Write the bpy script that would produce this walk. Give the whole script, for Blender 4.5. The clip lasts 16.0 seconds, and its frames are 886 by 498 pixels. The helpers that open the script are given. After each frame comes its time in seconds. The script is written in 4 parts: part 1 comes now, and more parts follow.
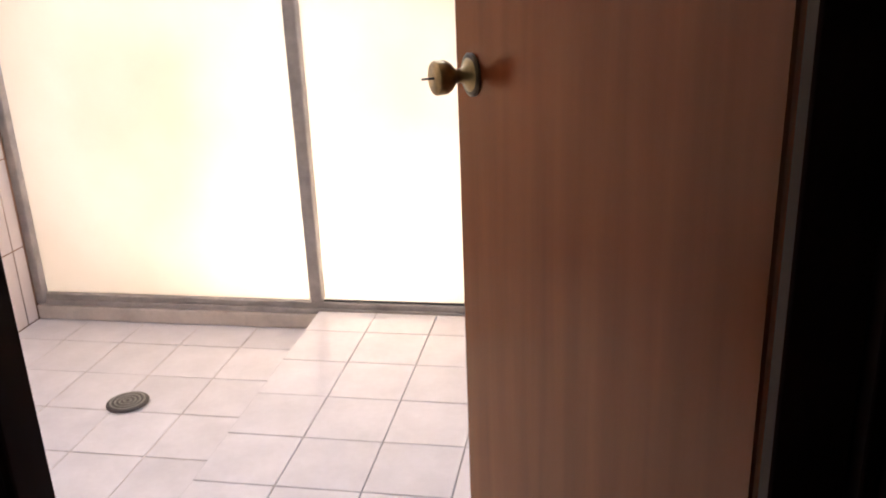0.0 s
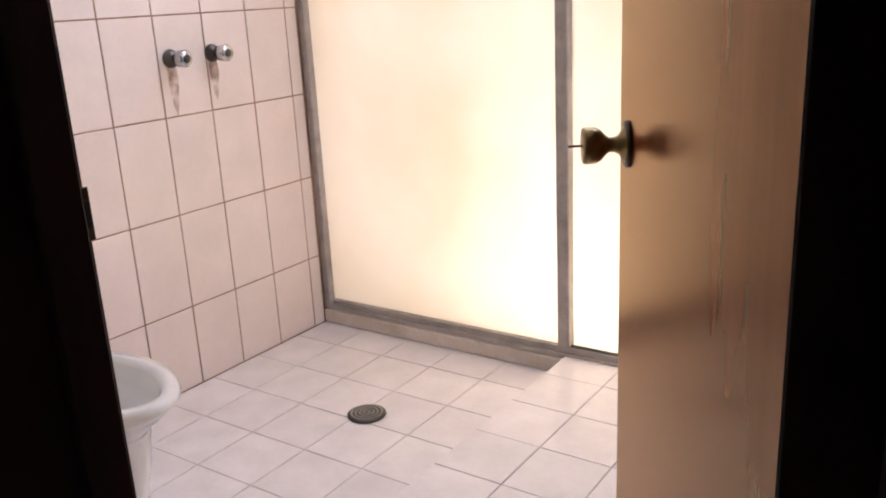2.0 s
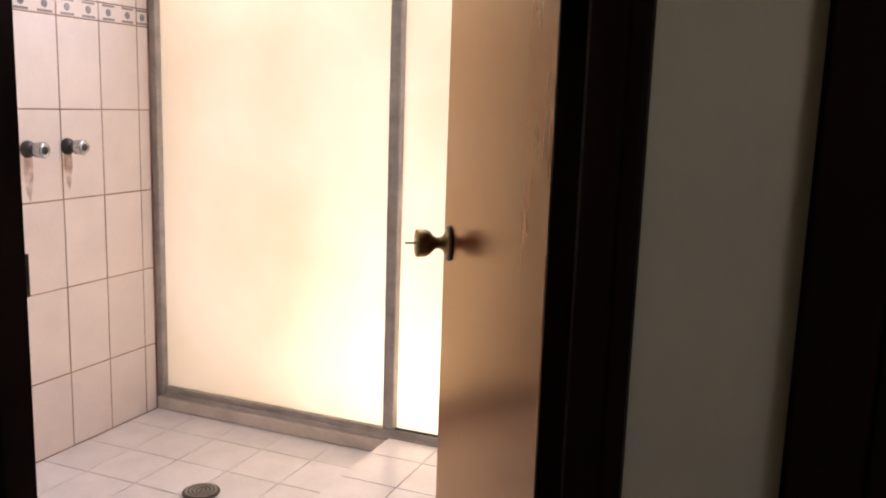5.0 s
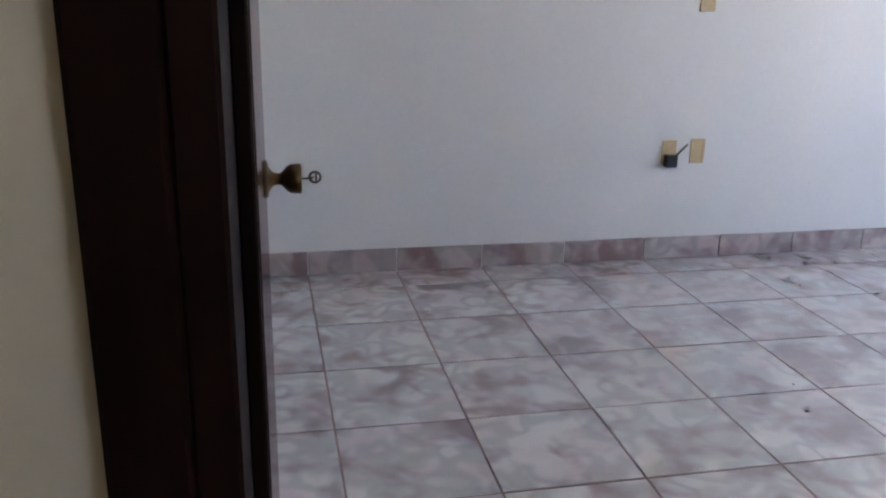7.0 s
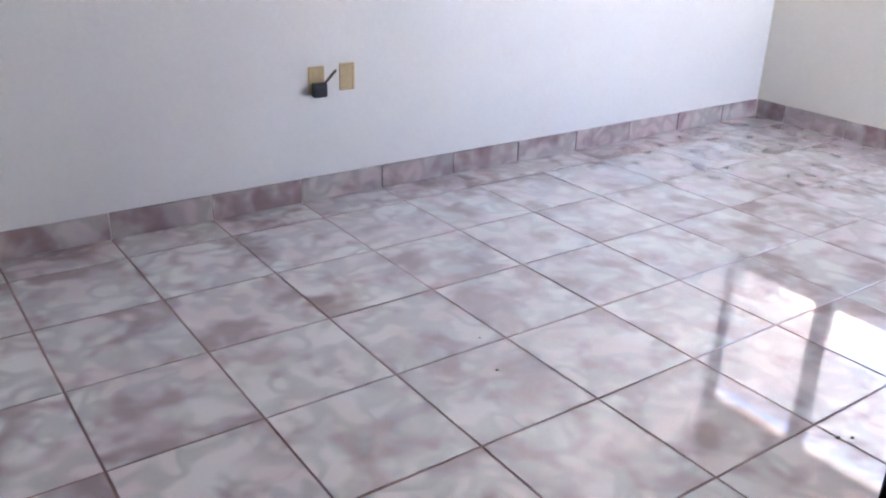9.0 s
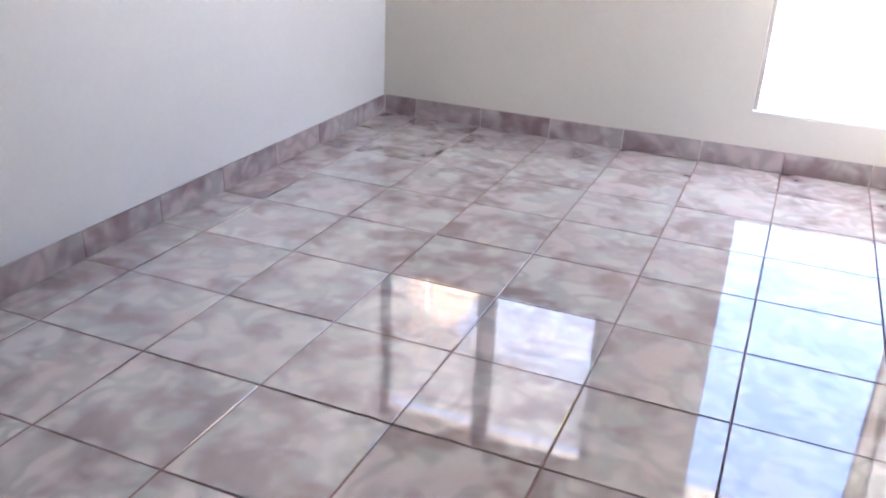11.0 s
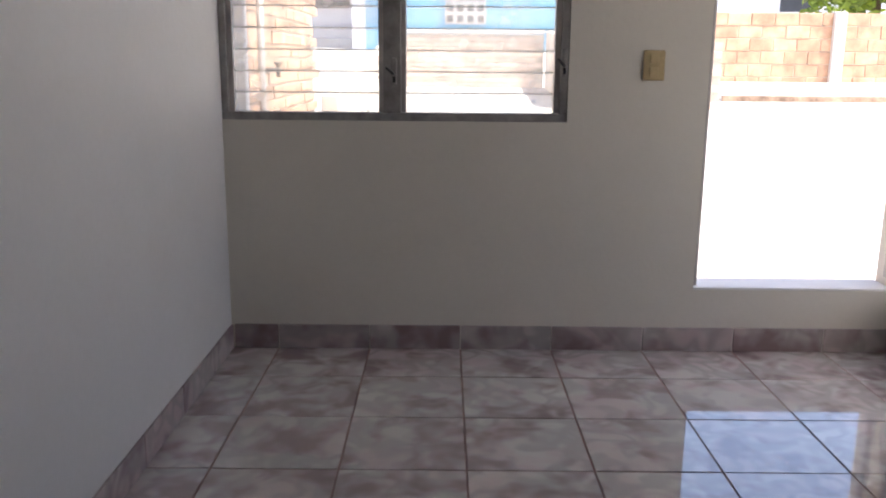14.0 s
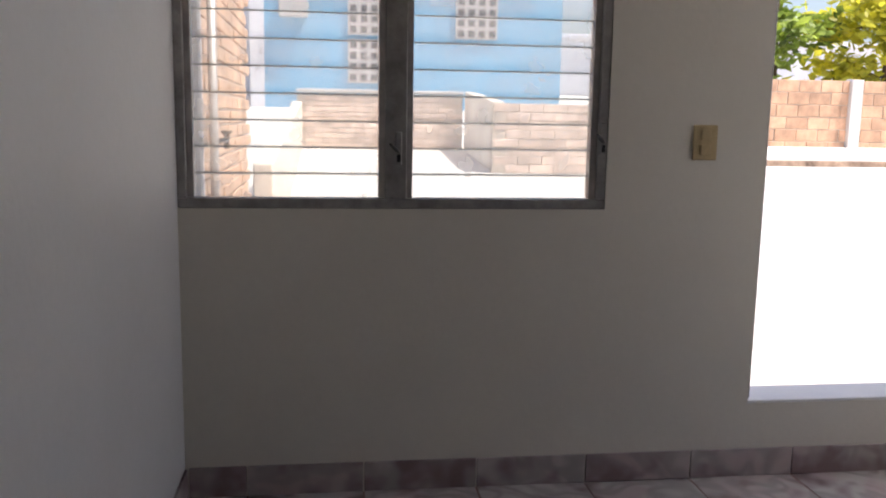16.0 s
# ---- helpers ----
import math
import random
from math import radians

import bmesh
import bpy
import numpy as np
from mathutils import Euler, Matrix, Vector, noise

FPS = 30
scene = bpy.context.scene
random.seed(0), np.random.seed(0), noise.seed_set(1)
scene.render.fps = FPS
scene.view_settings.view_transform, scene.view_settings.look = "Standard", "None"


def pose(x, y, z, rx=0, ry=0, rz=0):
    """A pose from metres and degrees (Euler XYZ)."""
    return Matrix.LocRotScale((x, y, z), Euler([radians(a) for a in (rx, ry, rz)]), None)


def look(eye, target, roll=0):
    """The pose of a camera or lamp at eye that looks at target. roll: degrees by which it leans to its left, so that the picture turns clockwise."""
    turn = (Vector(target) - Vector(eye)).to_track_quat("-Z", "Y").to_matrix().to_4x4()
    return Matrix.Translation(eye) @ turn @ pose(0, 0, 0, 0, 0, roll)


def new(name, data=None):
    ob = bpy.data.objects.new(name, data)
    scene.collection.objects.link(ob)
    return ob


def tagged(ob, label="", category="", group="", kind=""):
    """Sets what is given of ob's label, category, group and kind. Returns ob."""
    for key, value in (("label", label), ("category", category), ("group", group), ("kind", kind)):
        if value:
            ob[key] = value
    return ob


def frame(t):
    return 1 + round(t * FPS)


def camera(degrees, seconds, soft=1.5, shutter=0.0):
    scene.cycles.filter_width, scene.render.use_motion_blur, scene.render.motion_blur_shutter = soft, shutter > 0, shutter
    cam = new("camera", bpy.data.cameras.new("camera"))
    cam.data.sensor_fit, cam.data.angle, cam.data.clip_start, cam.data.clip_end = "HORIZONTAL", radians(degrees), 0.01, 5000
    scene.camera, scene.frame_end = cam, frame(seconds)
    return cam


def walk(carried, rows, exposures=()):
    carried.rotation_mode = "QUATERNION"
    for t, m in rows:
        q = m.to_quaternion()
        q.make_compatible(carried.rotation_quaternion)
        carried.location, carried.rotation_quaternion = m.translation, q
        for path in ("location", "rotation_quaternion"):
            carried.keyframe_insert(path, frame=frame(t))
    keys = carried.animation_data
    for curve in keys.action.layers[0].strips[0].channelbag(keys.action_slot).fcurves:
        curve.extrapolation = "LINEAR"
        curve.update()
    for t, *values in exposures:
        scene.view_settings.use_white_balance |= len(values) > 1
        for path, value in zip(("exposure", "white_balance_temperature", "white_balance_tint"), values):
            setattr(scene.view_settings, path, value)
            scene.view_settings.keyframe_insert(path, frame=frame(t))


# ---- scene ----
cam = camera(55.0, 16.0, soft=2.0)
PATH = [
    (0, (-1.073, -3.438, 1.27), (-1.415, -1.584, 0.602), -2.3),
    (0.5, (-1.01, -3.412, 1.275), (-1.579, -1.611, 0.617), -2.1),
    (1, (-0.928, -3.308, 1.282), (-1.734, -1.6, 0.621), -2.1),
    (1.5, (-0.869, -3.267, 1.301), (-1.838, -1.64, 0.658), -2.9),
    (2, (-0.805, -3.259, 1.3), (-1.896, -1.684, 0.724), -2.9),
    (2.5, (-0.753, -3.282, 1.31), (-1.915, -1.728, 0.823), -2.2),
    (3, (-0.725, -3.296, 1.325), (-1.921, -1.743, 0.926), -1.2),
    (3.1, (-0.722, -3.311, 1.328), (-1.915, -1.752, 0.945), -0.9),
    (3.2, (-0.719, -3.298, 1.332), (-1.921, -1.742, 0.967), -0.8),
    (5.3, (-0.681, -3.628, 1.338), (-1.222, -1.735, 0.985), 0.7),
    (5.5, (-0.683, -3.647, 1.338), (-1.063, -1.726, 0.93), -0.5),
    (6, (-0.657, -3.602, 1.315), (-0.717, -1.665, 0.823), 0.6),
    (6.5, (-0.613, -3.544, 1.262), (-0.416, -1.628, 0.724), 1.1),
    (7, (-0.566, -3.439, 1.255), (-0.166, -1.572, 0.66), 1.2),
    (7.5, (-0.487, -3.347, 1.262), (0.08, -1.539, 0.62), 0.9),
    (8, (-0.425, -3.242, 1.262), (0.306, -1.51, 0.579), 0.9),
    (8.5, (-0.389, -3.111, 1.262), (0.52, -1.483, 0.538), 1.4),
    (9, (-0.313, -2.959, 1.283), (0.759, -1.466, 0.495), 1.8),
    (9.5, (-0.215, -2.774, 1.291), (1.009, -1.445, 0.432), 1.7),
    (10, (-0.145, -2.559, 1.312), (1.238, -1.425, 0.417), 1.9),
    (10.2, (-0.124, -2.455, 1.321), (1.33, -1.411, 0.429), 2.0),
    (12.3, (0.268, -1.284, 1.248), (2.152, -1.02, 0.63), 1.0),
    (12.5, (0.345, -1.207, 1.25), (2.242, -0.975, 0.65), 0.4),
    (13, (0.475, -1.049, 1.251), (2.396, -0.888, 0.721), 0.1),
    (13.5, (0.614, -0.92, 1.24), (2.557, -0.82, 0.772), -0.1),
    (14, (0.76, -0.72, 1.25), (2.712, -0.72, 0.815), 0.5),
    (14.5, (0.927, -0.635, 1.286), (2.881, -0.672, 0.862), 0.2),
    (15, (1.081, -0.533, 1.289), (3.041, -0.626, 0.901), 0.3),
    (15.5, (1.253, -0.417, 1.295), (3.217, -0.582, 0.952), 0.2),
    (16, (1.500, -0.284, 1.303), (3.460, -0.548, 0.998), 1.0),
]
# seconds, stops, kelvin, tint
EXPOSURES = [(0.0, 2.05, 5900, 18), (0.5, 1.85, 5900, 18), (1.0, 1.8, 5900, 18), (3.0, 1.76, 6050, 18), (5.5, 1.8, 6350, 19), (6.0, 2.3, 5900, 14), (6.5, 2.65, 5700, 12), (7.0, 3.05, 5700, 14), (9.0, 3.5, 5800, 17), (10.2, 3.4, 5850, 17), (12.5, 2.1, 6550, 16), (14.0, 1.25, 6450, 16), (15.5, 0.75, 6500, 16), (16.0, 0.65, 6500, 16)]
walk(cam, [(t, look(eye, target, roll)) for t, eye, target, roll in PATH], EXPOSURES)

# ---- light ----
world = bpy.data.worlds.new("sky")
scene.world = world
world.use_nodes = True
wn = world.node_tree
sky = wn.nodes.new("ShaderNodeTexSky")
sky.sky_type = "NISHITA"
sky.sun_disc = False
sky.dust_density = 3.0
SUN_EL, SUN_AZ = 64.0, 204.0
sky.sun_elevation, sky.sun_rotation = radians(SUN_EL), radians(SUN_AZ)
wn.links.new(sky.outputs[0], wn.nodes["Background"].inputs[0])
wn.nodes["Background"].inputs[1].default_value = 0.15
sun = new("sun", bpy.data.lights.new("sun", "SUN"))
sun.data.energy, sun.data.angle, sun.data.color = 5.0, radians(0.5), (1.0, 0.95, 0.87)
sd = Vector((math.sin(radians(SUN_AZ)) * math.cos(radians(SUN_EL)), math.cos(radians(SUN_AZ)) * math.cos(radians(SUN_EL)), math.sin(radians(SUN_EL))))
sun.matrix_world = look(sd * 30, (0, 0, 0))


def area_lamp(name, m, sx, sy, watts, color):
    ob = new(name, bpy.data.lights.new(name, "AREA"))
    ob.data.shape, ob.data.size, ob.data.size_y, ob.data.energy, ob.data.color = "RECTANGLE", sx, sy, watts, color
    ob.matrix_world = m
    return ob


# sunlit back patio behind the obscured bathroom panes
area_lamp("patio_daylight", look((-1.85, -0.30, 0.30), (-2.0, -0.80, 0.42)), 0.8, 0.6, 2.6, (1.0, 0.97, 0.93))
area_lamp("patio_daylight", look((-2.0, 0.5, 1.6), (-2.0, -0.80, 1.1)), 2.2, 1.8, 0.45, (1.0, 0.97, 0.95))
# added fill lamp in an unseen gap over the panes, brightens the bathroom
area_lamp("gap_fill_lamp", look((-2.0, -0.70, 2.34), (-2.1, -1.75, 0.7)), 2.0, 0.32, 8.0, (0.90, 0.94, 1.0))

# ---- materials ----


def node(nt, kind, **kw):
    n = nt.nodes.new(kind)
    for k, v in kw.items():
        n.inputs[k.replace("_", " ")].default_value = v
    return n


def material(name, color, rough=0.5, metal=0.0, var=0.12, scale=6.0, bump=0.05, bump_scale=60.0, coat=0.0, spec=0.5, tint=None, island=False):
    """A surface with two scales of variation and a fine relief."""
    m = bpy.data.materials.new(name)
    m.use_nodes = True
    nt = m.node_tree
    b = nt.nodes["Principled BSDF"]
    b.inputs["Roughness"].default_value, b.inputs["Metallic"].default_value = rough, metal
    b.inputs["Coat Weight"].default_value, b.inputs["Specular IOR Level"].default_value = coat, spec
    b.inputs["Coat Roughness"].default_value = 0.12
    tc = node(nt, "ShaderNodeTexCoord")
    geo = node(nt, "ShaderNodeNewGeometry")
    big = node(nt, "ShaderNodeTexNoise", Scale=scale, Detail=4.0)
    fine = node(nt, "ShaderNodeTexNoise", Scale=bump_scale, Detail=3.0)
    nt.links.new(geo.outputs["Position"], big.inputs["Vector"])
    nt.links.new(geo.outputs["Position"], fine.inputs["Vector"])
    ramp = node(nt, "ShaderNodeValToRGB")
    c = Vector(color)
    t = Vector(tint) if tint else c * (1 - 2 * var)
    ramp.color_ramp.elements[0].color, ramp.color_ramp.elements[1].color = (*t, 1), (*(c * (1 + var)), 1)
    ramp.color_ramp.elements[0].position, ramp.color_ramp.elements[1].position = 0.3, 0.7
    mixf = node(nt, "ShaderNodeMath")
    mixf.operation = "MULTIPLY_ADD"
    mixf.inputs[1].default_value = 0.25
    nt.links.new(fine.outputs["Fac"], mixf.inputs[0])
    half = node(nt, "ShaderNodeMath")
    half.operation = "MULTIPLY_ADD"
    half.inputs[1].default_value, half.inputs[2].default_value = 0.75, 0.0
    nt.links.new(big.outputs["Fac"], half.inputs[0])
    nt.links.new(half.outputs[0], mixf.inputs[2])
    nt.links.new(mixf.outputs[0], ramp.inputs[0])
    src = ramp.outputs[0]
    info = node(nt, "ShaderNodeObjectInfo")
    hsv = node(nt, "ShaderNodeHueSaturation")
    mr = node(nt, "ShaderNodeMapRange")
    mr.inputs["To Min"].default_value, mr.inputs["To Max"].default_value = 1 - var * 0.8, 1 + var * 0.8
    nt.links.new(geo.outputs["Random Per Island"] if island else info.outputs["Random"], mr.inputs["Value"])
    nt.links.new(mr.outputs[0], hsv.inputs["Value"])
    nt.links.new(src, hsv.inputs["Color"])
    nt.links.new(hsv.outputs[0], b.inputs["Base Color"])
    if bump:
        bp = node(nt, "ShaderNodeBump", Strength=bump, Distance=0.01)
        nt.links.new(fine.outputs["Fac"], bp.inputs["Height"])
        nt.links.new(bp.outputs[0], b.inputs["Normal"])
    return m


def marble_tile(name, glazed=True):
    """Glazed floor tile: mauve and grey clouds on off-white, with pale veins; each piece shifted by its random."""
    m = bpy.data.materials.new(name)
    m.use_nodes = True
    nt = m.node_tree
    b = nt.nodes["Principled BSDF"]
    geo, info = node(nt, "ShaderNodeNewGeometry"), node(nt, "ShaderNodeObjectInfo")
    shift = node(nt, "ShaderNodeMath")
    shift.operation, shift.inputs[1].default_value = "MULTIPLY", 37.0
    nt.links.new(info.outputs["Random"], shift.inputs[0])
    add = node(nt, "ShaderNodeVectorMath")
    nt.links.new(geo.outputs["Position"], add.inputs[0])
    nt.links.new(shift.outputs[0], add.inputs[1])
    def layer(below, scale, detail, twist, stops, tone, amount, seed):
        """Mixes a tone over the colour below where a noise, shaped by the stops, is high."""
        n = node(nt, "ShaderNodeTexNoise", Scale=scale, Detail=detail, Roughness=0.5, Distortion=twist)
        n.noise_dimensions = "4D"
        n.inputs["W"].default_value = seed
        nt.links.new(add.outputs[0], n.inputs["Vector"])
        r = node(nt, "ShaderNodeValToRGB")
        r.color_ramp.interpolation = "EASE"
        e = r.color_ramp.elements
        e[0].position, e[0].color = stops[0][0], (stops[0][1],) * 3 + (1,)
        e[1].position, e[1].color = stops[-1][0], (stops[-1][1],) * 3 + (1,)
        for p, v in stops[1:-1]:
            e.new(p).color = (v, v, v, 1)
        nt.links.new(n.outputs["Fac"], r.inputs[0])
        f = node(nt, "ShaderNodeMath")
        f.operation, f.inputs[1].default_value = "MULTIPLY", amount
        nt.links.new(r.outputs[0], f.inputs[0])
        mx = node(nt, "ShaderNodeMixRGB")
        mx.inputs[2].default_value = (*tone, 1)
        nt.links.new(f.outputs[0], mx.inputs[0])
        if below is None:
            mx.inputs[1].default_value = (0.74, 0.745, 0.74, 1)
        else:
            nt.links.new(below.outputs[0], mx.inputs[1])
        return mx

    cells = layer(None, 4.5, 2.0, 0.3, ((0.42, 0), (0.60, 1)), (0.70, 0.60, 0.615), 0.75, 1.0)
    cells = layer(cells, 7.5, 1.2, 0.5, ((0.34, 0), (0.45, 1), (0.49, 0.9), (0.60, 0)), (0.40, 0.42, 0.405), 0.55, 4.0)
    cells = layer(cells, 6.5, 2.0, 0.3, ((0.46, 0), (0.68, 1)), (0.33, 0.25, 0.27), 0.90, 7.0)
    body = node(nt, "ShaderNodeMixRGB")
    body.blend_type = "MULTIPLY"
    body.inputs[0].default_value = 1.0
    body.inputs[2].default_value = (0.88, 0.84, 0.82, 1) if glazed else (0.68, 0.61, 0.59, 1)
    nt.links.new(cells.outputs[0], body.inputs[1])
    nt.links.new(body.outputs[0], b.inputs["Base Color"])
    b.inputs["Roughness"].default_value = 0.10
    b.inputs["Specular IOR Level"].default_value = 1.0 if glazed else 0.3
    b.inputs["Coat Weight"].default_value, b.inputs["Coat Roughness"].default_value = 1.0 if glazed else 0.0, 0.03
    b.inputs["Coat IOR"].default_value = 1.98
    smear = node(nt, "ShaderNodeTexNoise", Scale=3.0, Detail=4.0)
    nt.links.new(geo.outputs["Position"], smear.inputs["Vector"])
    mr = node(nt, "ShaderNodeMapRange")
    mr.inputs["To Min"].default_value, mr.inputs["To Max"].default_value = (0.02, 0.09) if glazed else (0.35, 0.5)
    nt.links.new(smear.outputs["Fac"], mr.inputs["Value"])
    nt.links.new(mr.outputs[0], b.inputs["Roughness"])
    wav = node(nt, "ShaderNodeTexNoise", Scale=14.0, Detail=1.0)
    nt.links.new(geo.outputs["Position"], wav.inputs["Vector"])
    bp = node(nt, "ShaderNodeBump", Strength=0.015, Distance=0.01)
    nt.links.new(wav.outputs["Fac"], bp.inputs["Height"])
    nt.links.new(bp.outputs[0], b.inputs["Normal"])
    return m


def wood(name, dark, light, rough, coat, sheen=(1, 1, 1)):
    m = bpy.data.materials.new(name)
    m.use_nodes = True
    nt = m.node_tree
    b = nt.nodes["Principled BSDF"]
    tc = node(nt, "ShaderNodeTexCoord")
    mp = node(nt, "ShaderNodeMapping")
    mp.inputs["Scale"].default_value = (14.0, 14.0, 0.9)
    nt.links.new(tc.outputs["Object"], mp.inputs[0])
    n1 = node(nt, "ShaderNodeTexNoise", Scale=1.6, Detail=6.0, Distortion=0.2)
    nt.links.new(mp.outputs[0], n1.inputs["Vector"])
    n2 = node(nt, "ShaderNodeTexNoise", Scale=2.5, Detail=3.0)
    nt.links.new(tc.outputs["Object"], n2.inputs["Vector"])
    mix = node(nt, "ShaderNodeMath")
    mix.operation, mix.inputs[1].default_value = "MULTIPLY_ADD", 0.6
    sc = node(nt, "ShaderNodeMath")
    sc.operation, sc.inputs[1].default_value = "MULTIPLY", 0.4
    nt.links.new(n2.outputs["Fac"], sc.inputs[0])
    nt.links.new(n1.outputs["Fac"], mix.inputs[0])
    nt.links.new(sc.outputs[0], mix.inputs[2])
    r = node(nt, "ShaderNodeValToRGB")
    r.color_ramp.elements[0].position, r.color_ramp.elements[0].color = 0.34, (*dark, 1)
    r.color_ramp.elements[1].position, r.color_ramp.elements[1].color = 0.68, (*light, 1)
    nt.links.new(mix.outputs[0], r.inputs[0])
    nt.links.new(r.outputs[0], b.inputs["Base Color"])
    b.inputs["Roughness"].default_value = rough
    b.inputs["Coat Weight"].default_value, b.inputs["Coat Roughness"].default_value = coat, 0.16
    b.inputs["Specular Tint"].default_value = (*sheen, 1)
    bp = node(nt, "ShaderNodeBump", Strength=0.02, Distance=0.004)
    nt.links.new(n1.outputs["Fac"], bp.inputs["Height"])
    nt.links.new(bp.outputs[0], b.inputs["Normal"])
    return m


def varnish(m, gloss, rough):
    """Replaces the clear highlight of a wood by a coloured varnish gloss."""
    nt = m.node_tree
    b = nt.nodes["Principled BSDF"]
    b.inputs["Specular IOR Level"].default_value = 0.0
    gl = node(nt, "ShaderNodeBsdfGlossy", Roughness=rough)
    gl.inputs["Color"].default_value = (*gloss, 1)
    fr = node(nt, "ShaderNodeFresnel", IOR=1.5)
    mx = node(nt, "ShaderNodeMixShader")
    nt.links.new(fr.outputs[0], mx.inputs[0])
    nt.links.new(b.outputs[0], mx.inputs[1])
    nt.links.new(gl.outputs[0], mx.inputs[2])
    nt.links.new(mx.outputs[0], nt.nodes["Material Output"].inputs[0])
    return m


def thin_leaf(m):
    """Lets light through leaves."""
    nt = m.node_tree
    b = nt.nodes["Principled BSDF"]
    tr = node(nt, "ShaderNodeBsdfTranslucent")
    nt.links.new(b.inputs["Base Color"].links[0].from_socket, tr.inputs["Color"])
    mx = node(nt, "ShaderNodeMixShader")
    mx.inputs[0].default_value = 0.45
    nt.links.new(b.outputs[0], mx.inputs[1])
    nt.links.new(tr.outputs[0], mx.inputs[2])
    nt.links.new(mx.outputs[0], nt.nodes["Material Output"].inputs[0])
    return m


def obscured_pane(name):
    """Milky textured plastic pane that scatters daylight."""
    m = bpy.data.materials.new(name)
    m.use_nodes = True
    nt = m.node_tree
    nt.nodes.remove(nt.nodes["Principled BSDF"])
    out = nt.nodes["Material Output"]
    geo = node(nt, "ShaderNodeNewGeometry")
    n1 = node(nt, "ShaderNodeTexNoise", Scale=2.2, Detail=5.0)
    nt.links.new(geo.outputs["Position"], n1.inputs["Vector"])
    r = node(nt, "ShaderNodeValToRGB")
    r.color_ramp.elements[0].position, r.color_ramp.elements[0].color = 0.30, (0.75, 0.645, 0.495, 1)
    r.color_ramp.elements[1].position, r.color_ramp.elements[1].color = 0.66, (0.83, 0.735, 0.595, 1)
    nt.links.new(n1.outputs["Fac"], r.inputs[0])
    tr = node(nt, "ShaderNodeBsdfTranslucent")
    nt.links.new(r.outputs[0], tr.inputs["Color"])
    gl = node(nt, "ShaderNodeBsdfGlossy", Roughness=0.35)
    gl.inputs["Color"].default_value = (0.9, 0.9, 0.9, 1)
    mx = node(nt, "ShaderNodeMixShader")
    mx.inputs[0].default_value = 0.05
    nt.links.new(tr.outputs[0], mx.inputs[1])
    nt.links.new(gl.outputs[0], mx.inputs[2])
    nt.links.new(mx.outputs[0], out.inputs[0])
    return m


def clear_glass(name, haze):
    """Clear glass with a milky film that scatters outside light, imitating glare haze."""
    m = bpy.data.materials.new(name)
    m.use_nodes = True
    nt = m.node_tree
    nt.nodes.remove(nt.nodes["Principled BSDF"])
    tr = node(nt, "ShaderNodeBsdfTransparent")
    tr.inputs[0].default_value = (0.93, 0.95, 0.94, 1)
    gl = node(nt, "ShaderNodeBsdfGlossy", Roughness=0.03)
    mx = node(nt, "ShaderNodeMixShader")
    fr = node(nt, "ShaderNodeFresnel", IOR=1.35)
    nt.links.new(fr.outputs[0], mx.inputs[0])
    nt.links.new(tr.outputs[0], mx.inputs[1])
    nt.links.new(gl.outputs[0], mx.inputs[2])
    film = node(nt, "ShaderNodeBsdfTranslucent")
    film.inputs[0].default_value = (0.95, 0.93, 0.90, 1)
    geo = node(nt, "ShaderNodeNewGeometry")
    n1 = node(nt, "ShaderNodeTexNoise", Scale=9.0, Detail=4.0)
    nt.links.new(geo.outputs["Position"], n1.inputs["Vector"])
    mr = node(nt, "ShaderNodeMapRange")
    mr.inputs["To Min"].default_value, mr.inputs["To Max"].default_value = haze * 0.5, haze * 1.5
    nt.links.new(n1.outputs["Fac"], mr.inputs["Value"])
    mx2 = node(nt, "ShaderNodeMixShader")
    nt.links.new(mr.outputs[0], mx2.inputs[0])
    nt.links.new(mx.outputs[0], mx2.inputs[1])
    nt.links.new(film.outputs[0], mx2.inputs[2])
    nt.links.new(mx2.outputs[0], nt.nodes["Material Output"].inputs[0])
    return m


PAINT = material("white_wall_paint", (0.74, 0.735, 0.72), 0.55, var=0.03, scale=1.6, bump=0.10, bump_scale=45)
PAINT_EAST = material("cream_wall_paint_east", (0.72, 0.685, 0.60), 0.55, var=0.03, scale=1.6, bump=0.10, bump_scale=45)
PAINT_HALL = material("cream_wall_paint", (0.64, 0.575, 0.42), 0.6, var=0.04, scale=1.6, bump=0.10, bump_scale=45)
CEIL = material("ceiling_paint", (0.78, 0.77, 0.75), 0.7, var=0.03, bump=0.08)
MARBLE = marble_tile("mauve_marbled_tile")
MARBLE_SATIN = marble_tile("mauve_marbled_satin_tile", False)
GROUT = material("dark_pink_grout", (0.22, 0.12, 0.11), 0.9, var=0.35, scale=5, bump=0.2, bump_scale=200)
WALLTILE = material("cream_glazed_tile", (0.86, 0.76, 0.74), 0.16, var=0.035, scale=5, bump=0.02, spec=0.5)
WALLGROUT = material("stained_wall_grout", (0.50, 0.28, 0.18), 0.9, var=0.35, scale=4, bump=0.2, bump_scale=150)
BATHFLOOR = material("pale_glazed_floor_tile", (0.85, 0.82, 0.86), 0.22, var=0.05, scale=9, bump=0.02)
BATHGROUT = material("grey_floor_grout", (0.64, 0.57, 0.54), 0.9, var=0.3, scale=6, bump=0.2)
BANDMARK = material("border_pattern_glaze", (0.33, 0.30, 0.33), 0.3, var=0.2)
DOORWOOD = varnish(wood("varnished_door_veneer", (0.14, 0.030, 0.009), (0.21, 0.050, 0.015), 0.5, 0.0), (1.0, 0.78, 0.54), 0.20)
